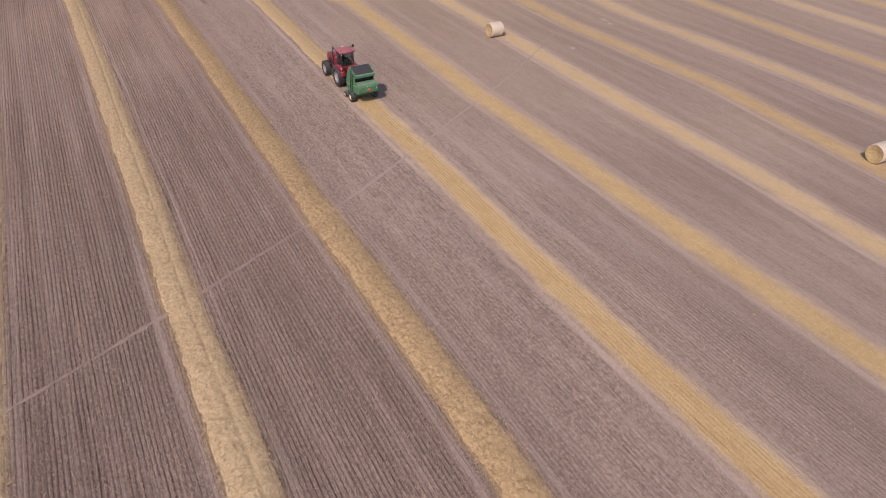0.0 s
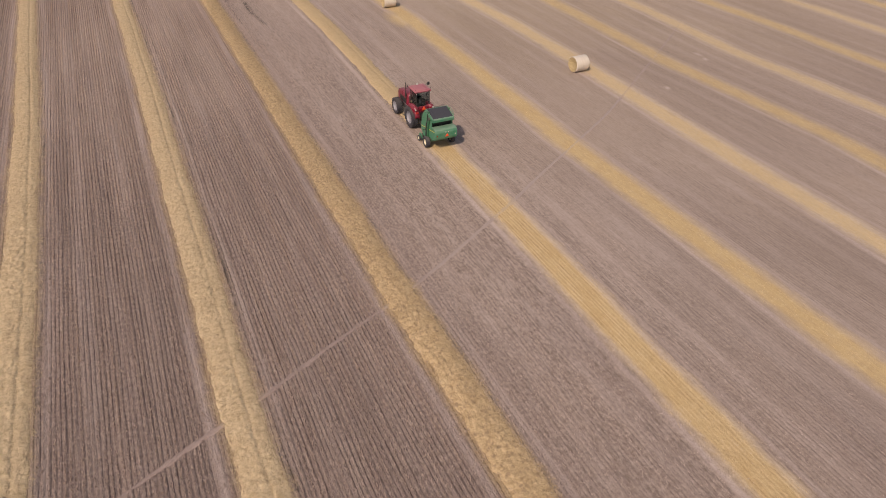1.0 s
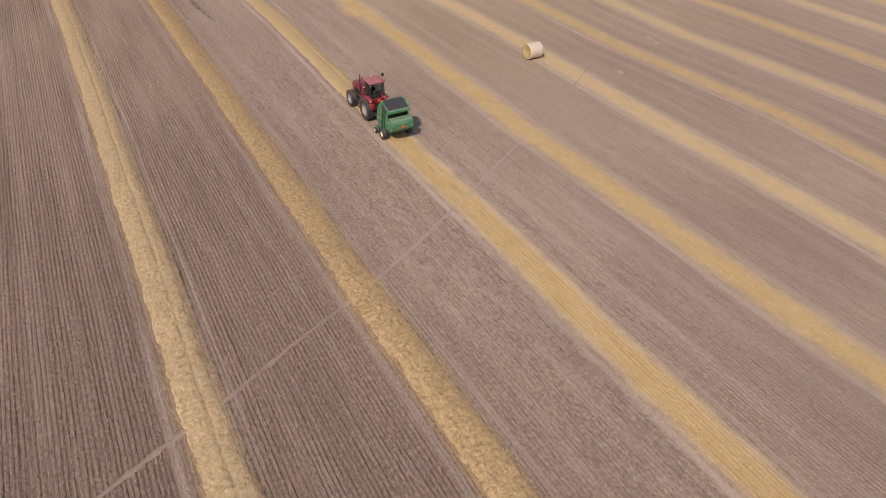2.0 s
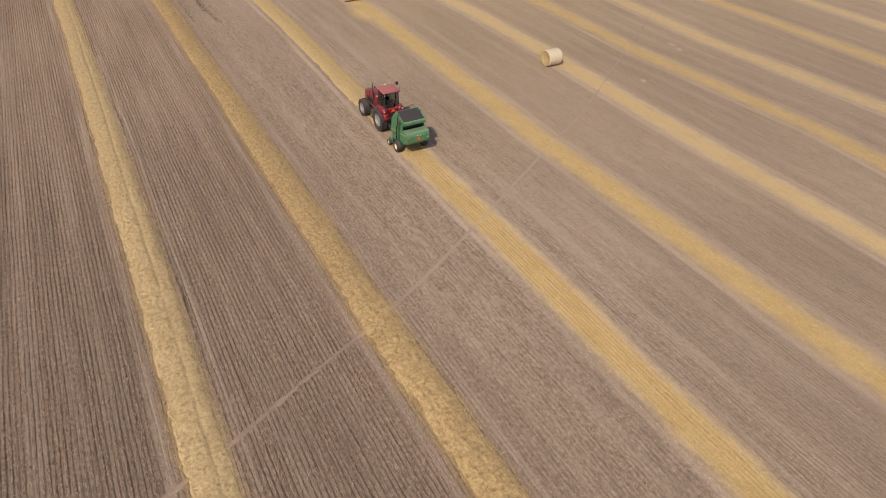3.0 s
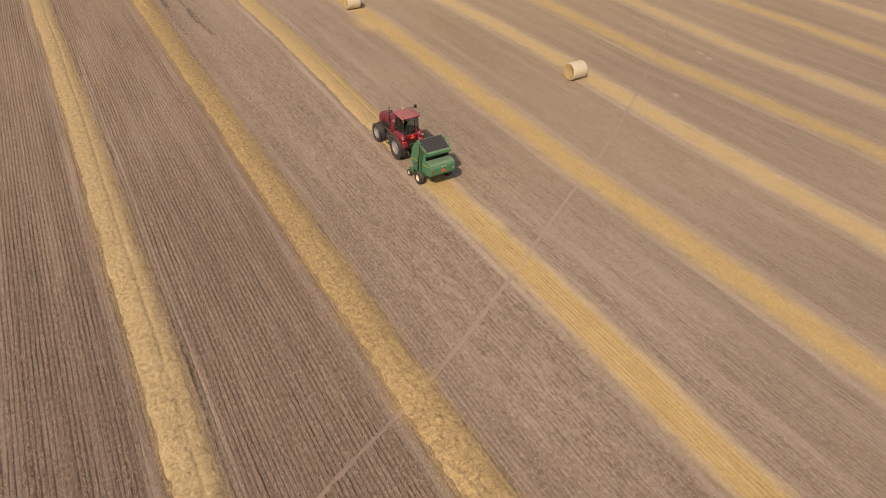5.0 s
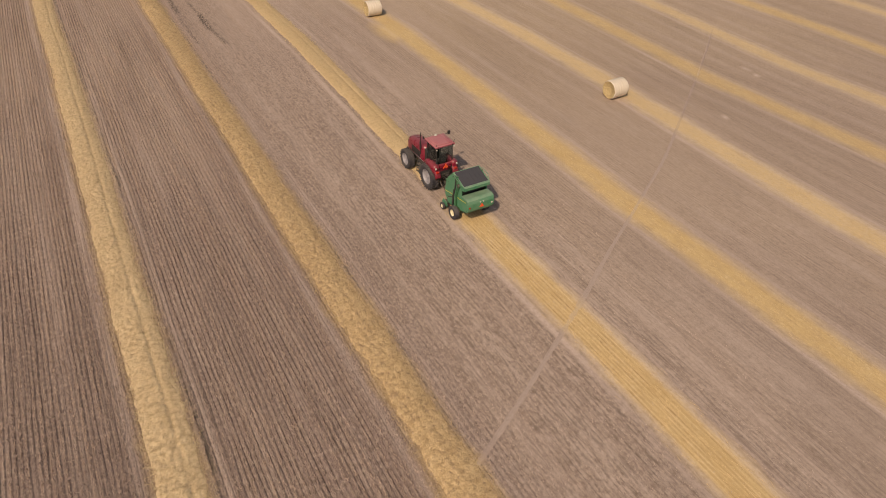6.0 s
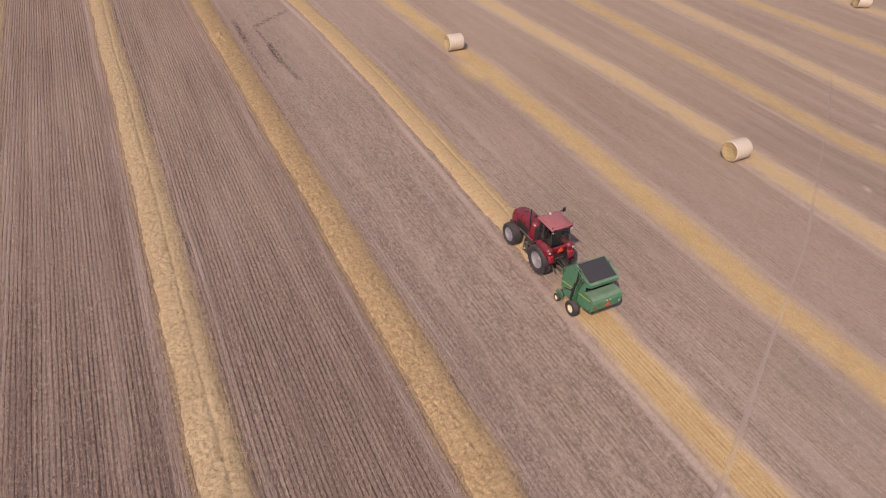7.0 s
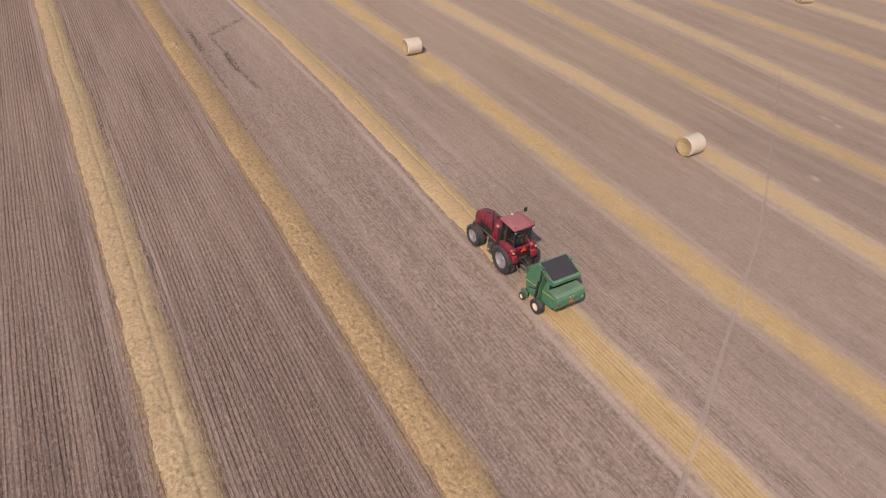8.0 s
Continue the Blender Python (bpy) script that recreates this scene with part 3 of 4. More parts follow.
# ---- ground: one sheet, finely divided where the field is seen, reaching the horizon ----
def ground():
    xs = np.concatenate([[-4000, -1500, -500, -150, -80], np.arange(-50, -13, 0.5), np.arange(-260, 481) * (ROW / 4), np.arange(24.1, 64, 0.20), np.arange(64, 97, 0.5), [110, 160, 300, 800, 2000, 4000]])
    ys = np.concatenate([[-4000, -1500, -500, -150, -60], np.arange(-30, 138, 0.5), [150, 180, 300, 800, 2000, 4000]])
    x, y = np.meshgrid(xs, ys, indexing="ij")
    x, y = x.ravel(), y.ravel()
    near = (x > -50.1) & (x < 96.6) & (y > -30.1) & (y < 137.6)
    rough = 1 - dust_cover(x, y)
    z = np.where(near, (0.003 + 0.012 * rough) * wobble(x * 3.1 + y * 0.11, 11, 1.0) + (0.006 + 0.012 * rough) * patches(x * 2.1 + 40, y * 1.3 + 40, 12), 0)
    z = z - 0.02 + np.where(near & (x < 24.06), -0.010 * np.cos(2 * np.pi * (x + 0.15) / ROW), 0) * (1 - 0.8 * flat_cover(x, y)) * (1 - 0.9 * dust_cover(x, y))
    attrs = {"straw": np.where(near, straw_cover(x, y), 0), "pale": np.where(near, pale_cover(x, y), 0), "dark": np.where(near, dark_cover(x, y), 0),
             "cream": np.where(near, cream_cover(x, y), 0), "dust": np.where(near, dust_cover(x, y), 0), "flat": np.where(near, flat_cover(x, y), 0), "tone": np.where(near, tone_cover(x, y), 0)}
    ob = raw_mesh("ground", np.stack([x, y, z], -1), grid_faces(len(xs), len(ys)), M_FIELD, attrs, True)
    tagged(ob, "harvested grain field with mauve-brown stubble and golden chaff rows", "field", kind="structure")


ground()


def wheel_track():
    """A single wheel's path across the rows, pressed smooth."""
    xs, ys = zip(*TRACK)
    x = np.arange(-30, 56, 0.10)
    far = np.arange(-33, 59, 0.10)
    y = np.convolve(np.interp(far, xs, ys), np.ones(61) / 61, "same")[30:30 + len(x)] + 0.04 * wobble(x, 680, 3.5)
    dx, dy = np.gradient(x), np.gradient(y)
    ln = np.hypot(dx, dy)
    u = np.linspace(-1, 1, 5)
    half = (0.14 + 0.05 * np.clip((x - 14) / 8, 0, 1) + 0.04 * wobble(x * 3, 681, 1.0) + 0.025 * wobble(x, 682, 4.0))[:, None] * (1 - 0.3 * np.clip((x - 22) / 3, 0, 1) - 0.15 * np.clip((x - 38) / 10, 0, 1))[:, None]
    px = x[:, None] - (dy / ln)[:, None] * u * half
    py = y[:, None] + (dx / ln)[:, None] * u * half
    pz = 0.014 - 0.010 * (1 - u * u) + rng.normal(0, 0.004, px.shape) - 0.06 * (np.abs(u) == 1) - (0.016 * np.clip((x - 34) / 10, 0, 1) * (1 + wobble(x, 683, 1.3)))[:, None]
    ob = raw_mesh("wheel_track", np.stack([px, py, pz], -1).reshape(-1, 3), grid_faces(len(x), 5), M_TRACK, {"dust": (dust_cover(px, py) * np.clip((52 - px) / 18, 0.45, 1)).ravel(), "straw": 0.8 * straw_cover(px, py).ravel()}, True)
    tagged(ob, "narrow pale wheel track pressed into the stubble field", "wheel track", kind="structure")


wheel_track()


def blades(name, x, y, z, height, width, lean, material, attrs, per=2):
    """Upright tapering stalks, some to each spot."""
    n = len(x)
    rep = lambda a: np.repeat(a, per)
    ang = rng.uniform(0, 2 * np.pi, n * per)
    bx, by = rep(x) + rng.normal(0, 0.016, n * per), rep(y) + rng.normal(0, 0.05, n * per)
    hx, hy = np.cos(ang) * rep(width) / 2, np.sin(ang) * rep(width) / 2
    h = rep(height) * rng.uniform(0.6, 1.15, n * per)
    tx, ty = bx + rng.normal(0, lean, n * per), by + rng.normal(0, lean, n * per)
    zz = rep(z)
    v = np.stack([np.stack([bx - hx, by - hy, zz], -1), np.stack([bx + hx, by + hy, zz], -1), np.stack([tx + hx * 0.5, ty + hy * 0.5, zz + h], -1), np.stack([tx - hx * 0.5, ty - hy * 0.5, zz + h], -1)], 1).reshape(-1, 3)
    f = np.arange(len(v)).reshape(-1, 4)
    return raw_mesh(name, v, f, material, {k: np.repeat(a, per * 4) for k, a in attrs.items()})


def stubble():
    rows = (np.arange(-125, 310) + 0.5) * ROW
    offs, vigour = rng.uniform(-0.02, 0.02, len(rows)), rng.uniform(0.5, 1.05, len(rows))
    xs, ys = [], []
    for i, rx in enumerate(rows):
        y = np.arange(-22, 130, 0.055 if rx < 12 else 0.10)
        y = y + rng.uniform(-0.05, 0.05, len(y))
        x = rx - 0.15 + offs[i] + 0.01 * wobble(y, 700 + i, 4.0) + rng.normal(0, 1, len(y)) * (0.02 + 0.08 * min(1.0, max(0.0, rx - 10.8)))
        strength = vigour[i] + 0.45 * wobble(y + 31 * i, 900, 6.0) + 0.30 * wobble(y + 3.0 * i, 901, 8.0) - 0.06 * max(0.0, rx - 11) - 0.05 * max(0.0, rx - 20)
        keep = in_field(x, y) & (rng.uniform(0, 1, len(y)) < strength)
        xs.append(x[keep])
        ys.append(y[keep])
    x, y = np.concatenate(xs), np.concatenate(ys)
    under = np.zeros(len(x), bool)
    for k in (0, 1, 2, 3):
        hit = np.abs(x - line_x(k, y)) < half_width(k, y) - (0.36 if k == 2 else 0.26)
        under |= hit & ((k != 3) | (y > BALED_TO + 1))
    keep = ~under & (rng.uniform(0, 1, len(x)) > 0.97 * track_cover(x, y)) & (rng.uniform(0, 1, len(x)) > 0.75 * pale_cover(x, y))
    x, y = x[keep], y[keep]
    cover = straw_cover(x, y)
    ob = blades("stubble", x, y, np.full(len(x), -0.02), rng.uniform(0.06, 0.12, len(x)) * (1 - 0.6 * dust_cover(x, y)), rng.uniform(0.025, 0.045, len(x)), 0.022, M_STUBBLE, {"straw": cover * rng.uniform(0.1, 0.9, len(x)), "dust": dust_cover(x, y), "tone": tone_cover(x, y)})
    tagged(ob, "short dusty grain stubble standing in drilled rows", "stubble", kind="stuff")


stubble()


def lying(name, x, y, z, length, width, material, parent=None, turn=None, tilt=0.25):
    """Loose straws lying about, each a thin bent strip."""
    n = len(x)
    a = rng.uniform(0, 2 * np.pi, n) if turn is None else turn
    ux, uy, uz = np.cos(a) * length / 2, np.sin(a) * length / 2, rng.normal(0, tilt, n) * length / 2
    wx, wy = -np.sin(a) * width / 2, np.cos(a) * width / 2
    mid = rng.uniform(0.0, 0.02, n)
    v = np.stack([np.stack([x - ux - wx, y - uy - wy, z - uz], -1), np.stack([x + wx * 0 - wx, y - wy, z + mid], -1), np.stack([x + ux - wx, y + uy - wy, z + uz], -1),
                  np.stack([x + ux + wx, y + uy + wy, z + uz], -1), np.stack([x + wx, y + wy, z + mid], -1), np.stack([x - ux + wx, y - uy + wy, z - uz], -1)], 1).reshape(-1, 3)
    b = np.arange(n)[:, None] * 6
    f = np.concatenate([b + [0, 1, 4, 5], b + [1, 2, 3, 4]], 0)
    ob = raw_mesh(name, v, f, material)
    ob.parent = parent
    return ob


def litter():
    x, y = rng.uniform(-20, 60, 85000), rng.uniform(-20, 126, 85000)
    keep = in_field(x, y) & (rng.uniform(0, 1, len(x)) > 1.6 * dust_cover(x, y))
    x, y = x[keep], y[keep]
    ob = lying("straw_litter", x, y, np.full(len(x), 0.03), rng.uniform(0.05, 0.15, len(x)), rng.uniform(0.010, 0.022, len(x)), M_LITTER, tilt=0.08)
    tagged(ob, "pale straw litter scattered over the stubble", "straw litter", kind="stuff")


litter()


def mound_height(k, y, u):
    """Height of a windrow at u (-1 to 1) across it."""
    core = np.clip(1 - np.abs(u) ** 2.2, 0, 1)
    rough = 0.45 if k == 3 else 1.0
    lumps = 0.78 + rough * 0.10 * patches(2.2 * u + 20, y * 1.3, 800 + k) + (0.17 if k == 2 else 0.12 * rough) * patches(5.5 * u + 20, y * 4.2, 820 + k) + 0.08 * wobble(y, 830 + k, 3.0)
    lumps = lumps + (0.13 if k == 2 else 0.10 * rough) * patches(8 * u + 30, y * 5.5 + 11, 890 + k)
    lumps = lumps + 0.09 * rough * wobble(y + 0.12 * patches(3 * u + 9, y * 2, 870 + k) + 5 * (u > 0.32), 880 + k, 0.32)
    groove = 1 - (0.12 if k == 2 else 0.38) * np.exp(-((u - 0.32 + 0.04 * wobble(y, 840 + k, 6.0)) / 0.10) ** 2)
    heap = 1 + 1.3 * np.exp(-((y - 90.2) / 1.1) ** 2) * (k == 2)
    return 0.19 * core * np.clip(lumps, 0.1, 2) * groove * heap


def windrow(k, y0, y1, step=0.08):
    y = np.arange(y0, y1, step)
    u = np.linspace(-1, 1, 33)
    yy, uu = np.meshgrid(y, u, indexing="ij")
    edge = 0.06 * wobble(yy * 2.2 + 40 * np.sign(uu), 860 + k, 1.0) + (0.09 if k == 2 else 0.03) * wobble(yy + 40 * np.sign(uu), 865 + k, 0.28)
    w = half_width(k, yy) + edge
    x = line_x(k, yy) + uu * w
    end = np.clip((yy - y0) / 1.2, 0, 1) if y0 > 20 else 1.0
    z = mound_height(k, yy, uu) * end + rng.normal(0, 0.007 if k == 3 else 0.013, yy.shape) * (np.abs(uu) < 0.97) - 0.02 - 0.05 * (np.abs(uu) > 0.98)
    v = np.stack([x, yy, z], -1).reshape(-1, 3)
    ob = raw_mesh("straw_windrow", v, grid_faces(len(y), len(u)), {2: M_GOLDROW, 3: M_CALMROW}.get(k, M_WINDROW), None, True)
    tagged(ob, "raised row of loose pale golden straw lying on stubble", "windrow", "rows of straw")
    low, high = max(y0, -12), min(y1, 126)
    n = int((high - low) * (420 if k == 2 else 300))
    sy = rng.uniform(low, high, n)
    su = rng.uniform(-1.03, 1.03, n) + rng.normal(0, 0.20 if k == 2 else 0.14, n)
    sx = line_x(k, sy) + su * half_width(k, sy)
    end = np.clip((sy - y0) / 1.2, 0, 1) if y0 > 20 else 1.0
    sz = mound_height(k, sy, np.clip(su, -1, 1)) * end + 0.008
    lying("loose_straw", sx, sy, sz, rng.uniform(0.08, 0.26, len(sx)), rng.uniform(0.010, 0.022, len(sx)), {2: M_GOLDROW, 3: M_CALMROW}.get(k, M_WINDROW), ob, tilt=0.10 if k == 2 else 0.05)["kind"] = "stuff"
    return ob


for k, y0, y1 in ((0, -29, 137), (1, -29, 137), (2, -29, 137), (3, BALED_TO + 3.6, 137)):
    windrow(k, y0, y1)


def chaff_row(k, y0, y1):
    """What the baler leaves: short golden chaff combed along the row."""
    density = 45 if k == 3 else 16 if k < 7 else 10
    n = int((y1 - y0) * density)
    y = rng.uniform(y0, y1, n)
    u = np.clip(rng.normal(0, 0.55, n), -1.5, 1.5)
    x = line_x(k, y) + u * half_width(k, y)
    keep = in_field(x, y)
    x, y = x[keep], y[keep]
    turn = rng.normal(np.pi / 2, 0.25, len(x))
    ob = lying("chaff_row", x, y, np.full(len(x), 0.005) + rng.uniform(0, 0.015, len(x)), rng.uniform(0.12, 0.40, len(x)), rng.uniform(0.008, 0.018, len(x)), M_RESIDUE, None, turn, 0.04)
    tagged(ob, "flat golden chaff left along a baled row of stubble", "chaff", "rows of straw", kind="stuff")


chaff_row(3, -10, BALED_TO + 2)
for k in range(4, 10):
    chaff_row(k, -10, 122)


# ---- round bales ----
def round_bale(x, y, turn=0.0, r=0.69, length=1.38):
    bale = empty("round_bale", pose(x, y, 0, 0, 0, turn), label="round straw bale in white net wrap lying on stubble", category="straw bale", group="round bales")
    h = length / 2
    bm = lathe([(-h, r * 0.93), (-h + 0.03, r * 0.985), (-h + 0.09, r), (-h * 0.5, r * 1.006), (0, r * 0.998), (h * 0.5, r * 1.005), (h - 0.09, r), (h - 0.03, r * 0.985), (h, r * 0.93)], 56)
    for v in bm.verts:
        sag = 1.0 - 0.05 * max(0.0, -v.co.z / r - 0.75) / 0.25
        lump = 1 + 0.012 * noise.noise(v.co * 3.0 + Vector((x, y, 0)))
        v.co = Vector((v.co.x, v.co.y * lump, v.co.z * lump * sag))
    wrap = part("net_wrap", bm, M_WRAP, bale, "white net wrap", True)
    wrap.matrix_basis = pose(0, 0, r * 0.955)
    for s in (-1, 1):
        bm = bmesh.new()
        rings = [(0.001, -0.16), (0.10, -0.14), (0.22, -0.13), (0.36, -0.09), (0.50, -0.06), (0.62, -0.01), (0.72, 0.0)]
        bm = lathe([(s * (h - 0.02 + dx), rr * r / 0.76) for rr, dx in rings], 40, bm)
        for v in bm.verts:
            v.co.x += 0.03 * noise.noise(v.co * 9.0)
        end = part("bale_end", bm, M_END, bale, "coiled golden straw end", True)
        end.matrix_basis = pose(0, 0, r * 0.955)
    return bale


round_bale(37.12, 55.30, 2)
round_bale(28.45, 79.62, -1)
round_bale(47.05, 21.40, -3)
round_bale(73.1, 73.5, -25)


# ---- tractor: origin on the ground under the rear axle, nose along y ----
def tractor(x, y, turn):
    t = empty("tractor", pose(x, y, 0, 0, 0, turn), label="red row-crop tractor with closed cab on stubble, towing a baler", category="tractor")
    R, F, BASE = 0.79, 0.62, 2.68
    for s in (-1, 1):
        wheel(t, "rear_wheel", s * 0.74, 0, R, 0.46, 0.46, M_SILVER, s, 22, "silver-grey steel rim", "black tyre with worn chevron lugs")
        wheel(t, "front_wheel", s * 0.74, BASE, F, 0.44, 0.38, M_SILVER, s, 18, "silver-grey steel rim", "black tyre with worn chevron lugs")
    bm = boxed(-0.24, 0.24, -0.35, 1.1, 0.55, 1.05, bevel=0.05)
    box(bm, -0.20, 0.20, 1.0, 3.0, 0.62, 1.10, 0.04)
    rod(bm, (-0.55, 0, R), (0.55, 0, R), 0.15, None, 16)
    part("chassis", bm, M_IRON, t, "dark iron gearbox and engine block")
    bm = boxed(-0.55, 0.55, BASE - 0.09, BASE + 0.09, F - 0.12, F + 0.10, bevel=0.04)
    rod(bm, (-0.50, BASE - 0.2, F + 0.02), (0.50, BASE - 0.2, F + 0.02), 0.025)
    part("front_axle", bm, M_IRON, t)
    # hood: a sloping nose with rounded shoulders
    bm = bmesh.new()
    rings = []
    for yy, half, top, bottom in ((1.12, 0.47, 2.07, 1.05), (1.6, 0.47, 2.04, 1.05), (2.3, 0.45, 1.97, 1.05), (2.95, 0.42, 1.88, 1.03), (3.22, 0.39, 1.77, 1.0), (3.36, 0.34, 1.56, 0.98)):
        ring = []
        for hx, hz in ((-1, 0), (-1, 0.62), (-0.93, 0.84), (-0.72, 0.97), (-0.3, 1.0), (0.3, 1.0), (0.72, 0.97), (0.93, 0.84), (1, 0.62), (1, 0)):
            ring.append(bm.verts.new((hx * half, yy, bottom + hz * (top - bottom))))
        rings.append(ring)
    for p, q in zip(rings, rings[1:]):
        for i in range(len(p) - 1):
            bm.faces.new((p[i], p[i + 1], q[i + 1], q[i]))
    bm.faces.new(rings[0])
    bm.faces.new(list(reversed(rings[-1])))
    bmesh.ops.recalc_face_normals(bm, faces=bm.faces[:])
    bmesh.ops.bevel(bm, geom=[e for e in bm.edges if e.calc_face_angle(0) > 0.7], offset=0.02, segments=2, affect="EDGES")
    hood = part("hood", bm, M_RED, t, "dusty red sloping hood", True)
    part("cowl", boxed(-0.40, 0.40, 0.74, 1.13, 1.02, 1.98, bevel=0.05), M_BLACK, t, "black cowl between hood and cab")
    bm = boxed(-0.28, 0.28, 3.30, 3.39, 1.02, 1.46, bevel=0.015)
    for i in range(5):
        box(bm, -0.26, 0.26, 3.38, 3.405, 1.06 + 0.06 * i, 1.085 + 0.06 * i, 0)
    part("grille", bm, M_BLACK, hood)
    for s in (-1, 1):
        part("headlight", boxed(s * 0.17 - 0.07, s * 0.17 + 0.07, 3.27, 3.385, 1.48, 1.57, bevel=0.02), M_LAMP, hood)
        bm = boxed(s * 0.460 - 0.012, s * 0.460 + 0.012, 1.55, 2.65, 1.14, 1.56, bevel=0.01)
        for i in range(6):
            box(bm, s * 0.471 - 0.01, s * 0.471 + 0.01, 1.6 + 0.17 * i, 1.68 + 0.17 * i, 1.18, 1.48, 0.0)
        part("side_grille", bm, M_BLACK, hood)
        part("hood_stripe", boxed(s * 0.474 - 0.004, s * 0.474 + 0.004, 1.15, 2.5, 1.075, 1.115, bevel=0), M_SILVER, hood)
    bm = boxed(-0.42, 0.42, 2.95, 3.45, 0.62, 0.96, bevel=0.05)
    part("front_weight", bm, M_IRON, t)
    # cab, set over the rear axle
    back = pose(0, -0.28, 0)
    floor_z, roof_z = 1.22, 2.80
    bm = boxed(-0.58, 0.58, -0.25, 1.0, 1.08, 1.34, bevel=0.03)
    box(bm, -0.44, 0.44, -0.36, -0.15, 1.1, 1.55, 0.04)
    cab = part("cab_floor", bm, M_BLACK, t)
    cab.matrix_basis = back
    corners = {"rl": (-0.54, -0.22), "rr": (0.54, -0.22), "ml": (-0.61, 0.40), "mr": (0.61, 0.40), "fl": (-0.46, 1.06), "fr": (0.46, 1.06)}
    for cx, cy in corners.values():
        lean = 0.05 if cy < 0 else (-0.10 if cy > 0.9 else 0)
        part("cab_pillar", rod(bmesh.new(), (cx, cy, floor_z), (cx * 0.97, cy + lean, roof_z - 0.02), 0.032, 0.028, 8), M_BLACK, cab)

    def pane(name, a, b, inset=0.03, z0=1.34, z1=roof_z - 0.06):
        (ax, ay), (bx, by) = corners[a], corners[b]
        d = Vector((bx - ax, by - ay, 0)).normalized()
        nrm = Vector((d.y, -d.x, 0)) * 0.005
        la = [0.05 if yy < 0 else (-0.10 if yy > 0.9 else 0) for yy in (ay, by)]
        p = [Vector((ax, ay, z0)) + d * inset, Vector((bx, by, z0)) - d * inset, Vector((bx * 0.97, by + la[1], z1)) - d * inset, Vector((ax * 0.97, ay + la[0], z1)) + d * inset]
        bm = bmesh.new()
        f = [bm.verts.new(q + nrm) for q in p]
        g = [bm.verts.new(q - nrm) for q in p]
        bm.faces.new(f)
        bm.faces.new(list(reversed(g)))
        for i in range(4):
            bm.faces.new((f[i], g[i], g[(i + 1) % 4], f[(i + 1) % 4]))
        bmesh.ops.recalc_face_normals(bm, faces=bm.faces[:])
        ob = part(name, bm, M_GLASS, cab)
        ob.visible_shadow = False
        return ob

    rear = pane("rear_window", "rl", "rr", 0.04, 1.76)
    part("rear_panel", boxed(-0.40, 0.40, -0.36, -0.21, 1.26, 1.74, bevel=0.05), M_RED, t).matrix_basis = back
    pane("windshield", "fl", "fr")
    pane("cab_door", "ml", "fl")
    pane("cab_door", "mr", "fr")
    pane("side_window", "rl", "ml", 0.03, 1.86)
    pane("side_window", "rr", "mr", 0.03, 1.86)
    roof = boxed(-0.64, 0.64, -0.30, 1.02, roof_z, roof_z + 0.13, bevel=0.06)
    box(roof, -0.52, 0.52, -0.18, 0.92, roof_z + 0.11, roof_z + 0.17, 0.05)
    for s in (-1, 1):
        box(roof, s * 0.34 - 0.012, s * 0.34 + 0.012, -0.16, 0.90, roof_z + 0.165, roof_z + 0.185, 0.006)
    roof = part("roof", roof, M_ROOF, cab, "faded red cab roof", True)
    for s in (-1, 1):
        part("work_light", boxed(s * 0.46 - 0.06, s * 0.46 + 0.06, -0.34, -0.28, roof_z + 0.03, roof_z + 0.10, bevel=0.02), M_GLASS, t).matrix_basis = back
        part("marker_light", boxed(s * 0.57 - 0.035, s * 0.57 + 0.035, -0.33, -0.28, roof_z - 0.10, roof_z - 0.03, bevel=0.015), M_LAMP, t).matrix_basis = back
        # mirror on a bent arm, the right one swung out
        out, half, low, high = (1.06, 0.085, 2.70, 2.94) if s > 0 else (0.66, 0.02, 2.80, 2.98)
        arm = rods([(s * 0.46, 1.02, 2.66), (s * (out - 0.12), 1.12, 2.80), (s * out, 1.10, (low + high) / 2)], 0.016)
        arm = part("mirror_arm", arm, M_BLACK, t)
        arm.matrix_basis = back
        part("mirror", boxed(s * out - half, s * out + half, 1.07, 1.14, low, high, bevel=0.018), M_BLACK, arm)
        # fender: a red arc over the rear tyre
        bm = bmesh.new()
        prev = None
        for i in range(11):
            a = radians(14 + 11.5 * i)
            rr = R + 0.10
            yy, zz = -rr * math.cos(a), R + rr * math.sin(a)
            ring = [bm.verts.new((s * xx, yy, zz + dz)) for xx, dz in ((0.40, -0.02), (0.44, 0.07), (0.60, 0.12), (0.74, 0.08), (0.80, -0.03), (0.70, 0.0), (0.42, -0.06))]
            if prev:
                for j in range(7):
                    bm.faces.new((prev[j], prev[(j + 1) % 7], ring[(j + 1) % 7], ring[j]))
            else:
                bm.faces.new(ring)
            prev = ring
        bm.faces.new(list(reversed(prev)))
        bmesh.ops.recalc_face_normals(bm, faces=bm.faces[:])
        box(bm, min(s * 0.40, s * 0.84), max(s * 0.40, s * 0.84), -0.72, 0.42, 1.20, 1.80, 0.20)
        fender = part("fender", bm, M_RED, t, "glossy red rear fender", True)
        part("tail_light", boxed(s * 0.60 - 0.09, s * 0.60 + 0.09, -0.82, -0.70, 1.32, 1.41, bevel=0.02), M_LAMP_RED, fender)
        part("turn_signal", boxed(s * 0.70 - 0.05, s * 0.70 + 0.05, -0.79, -0.68, 1.58, 1.66, bevel=0.02), M_LAMP, fender)
        # lower link arms
        part("lift_arm", rods([(s * 0.28, -0.3, 0.62), (s * 0.40, -0.95, 0.52)], 0.04), M_IRON, t)
        part("lift_rod", rods([(s * 0.33, -0.38, 1.25), (s * 0.38, -0.75, 0.55)], 0.025), M_IRON, t)
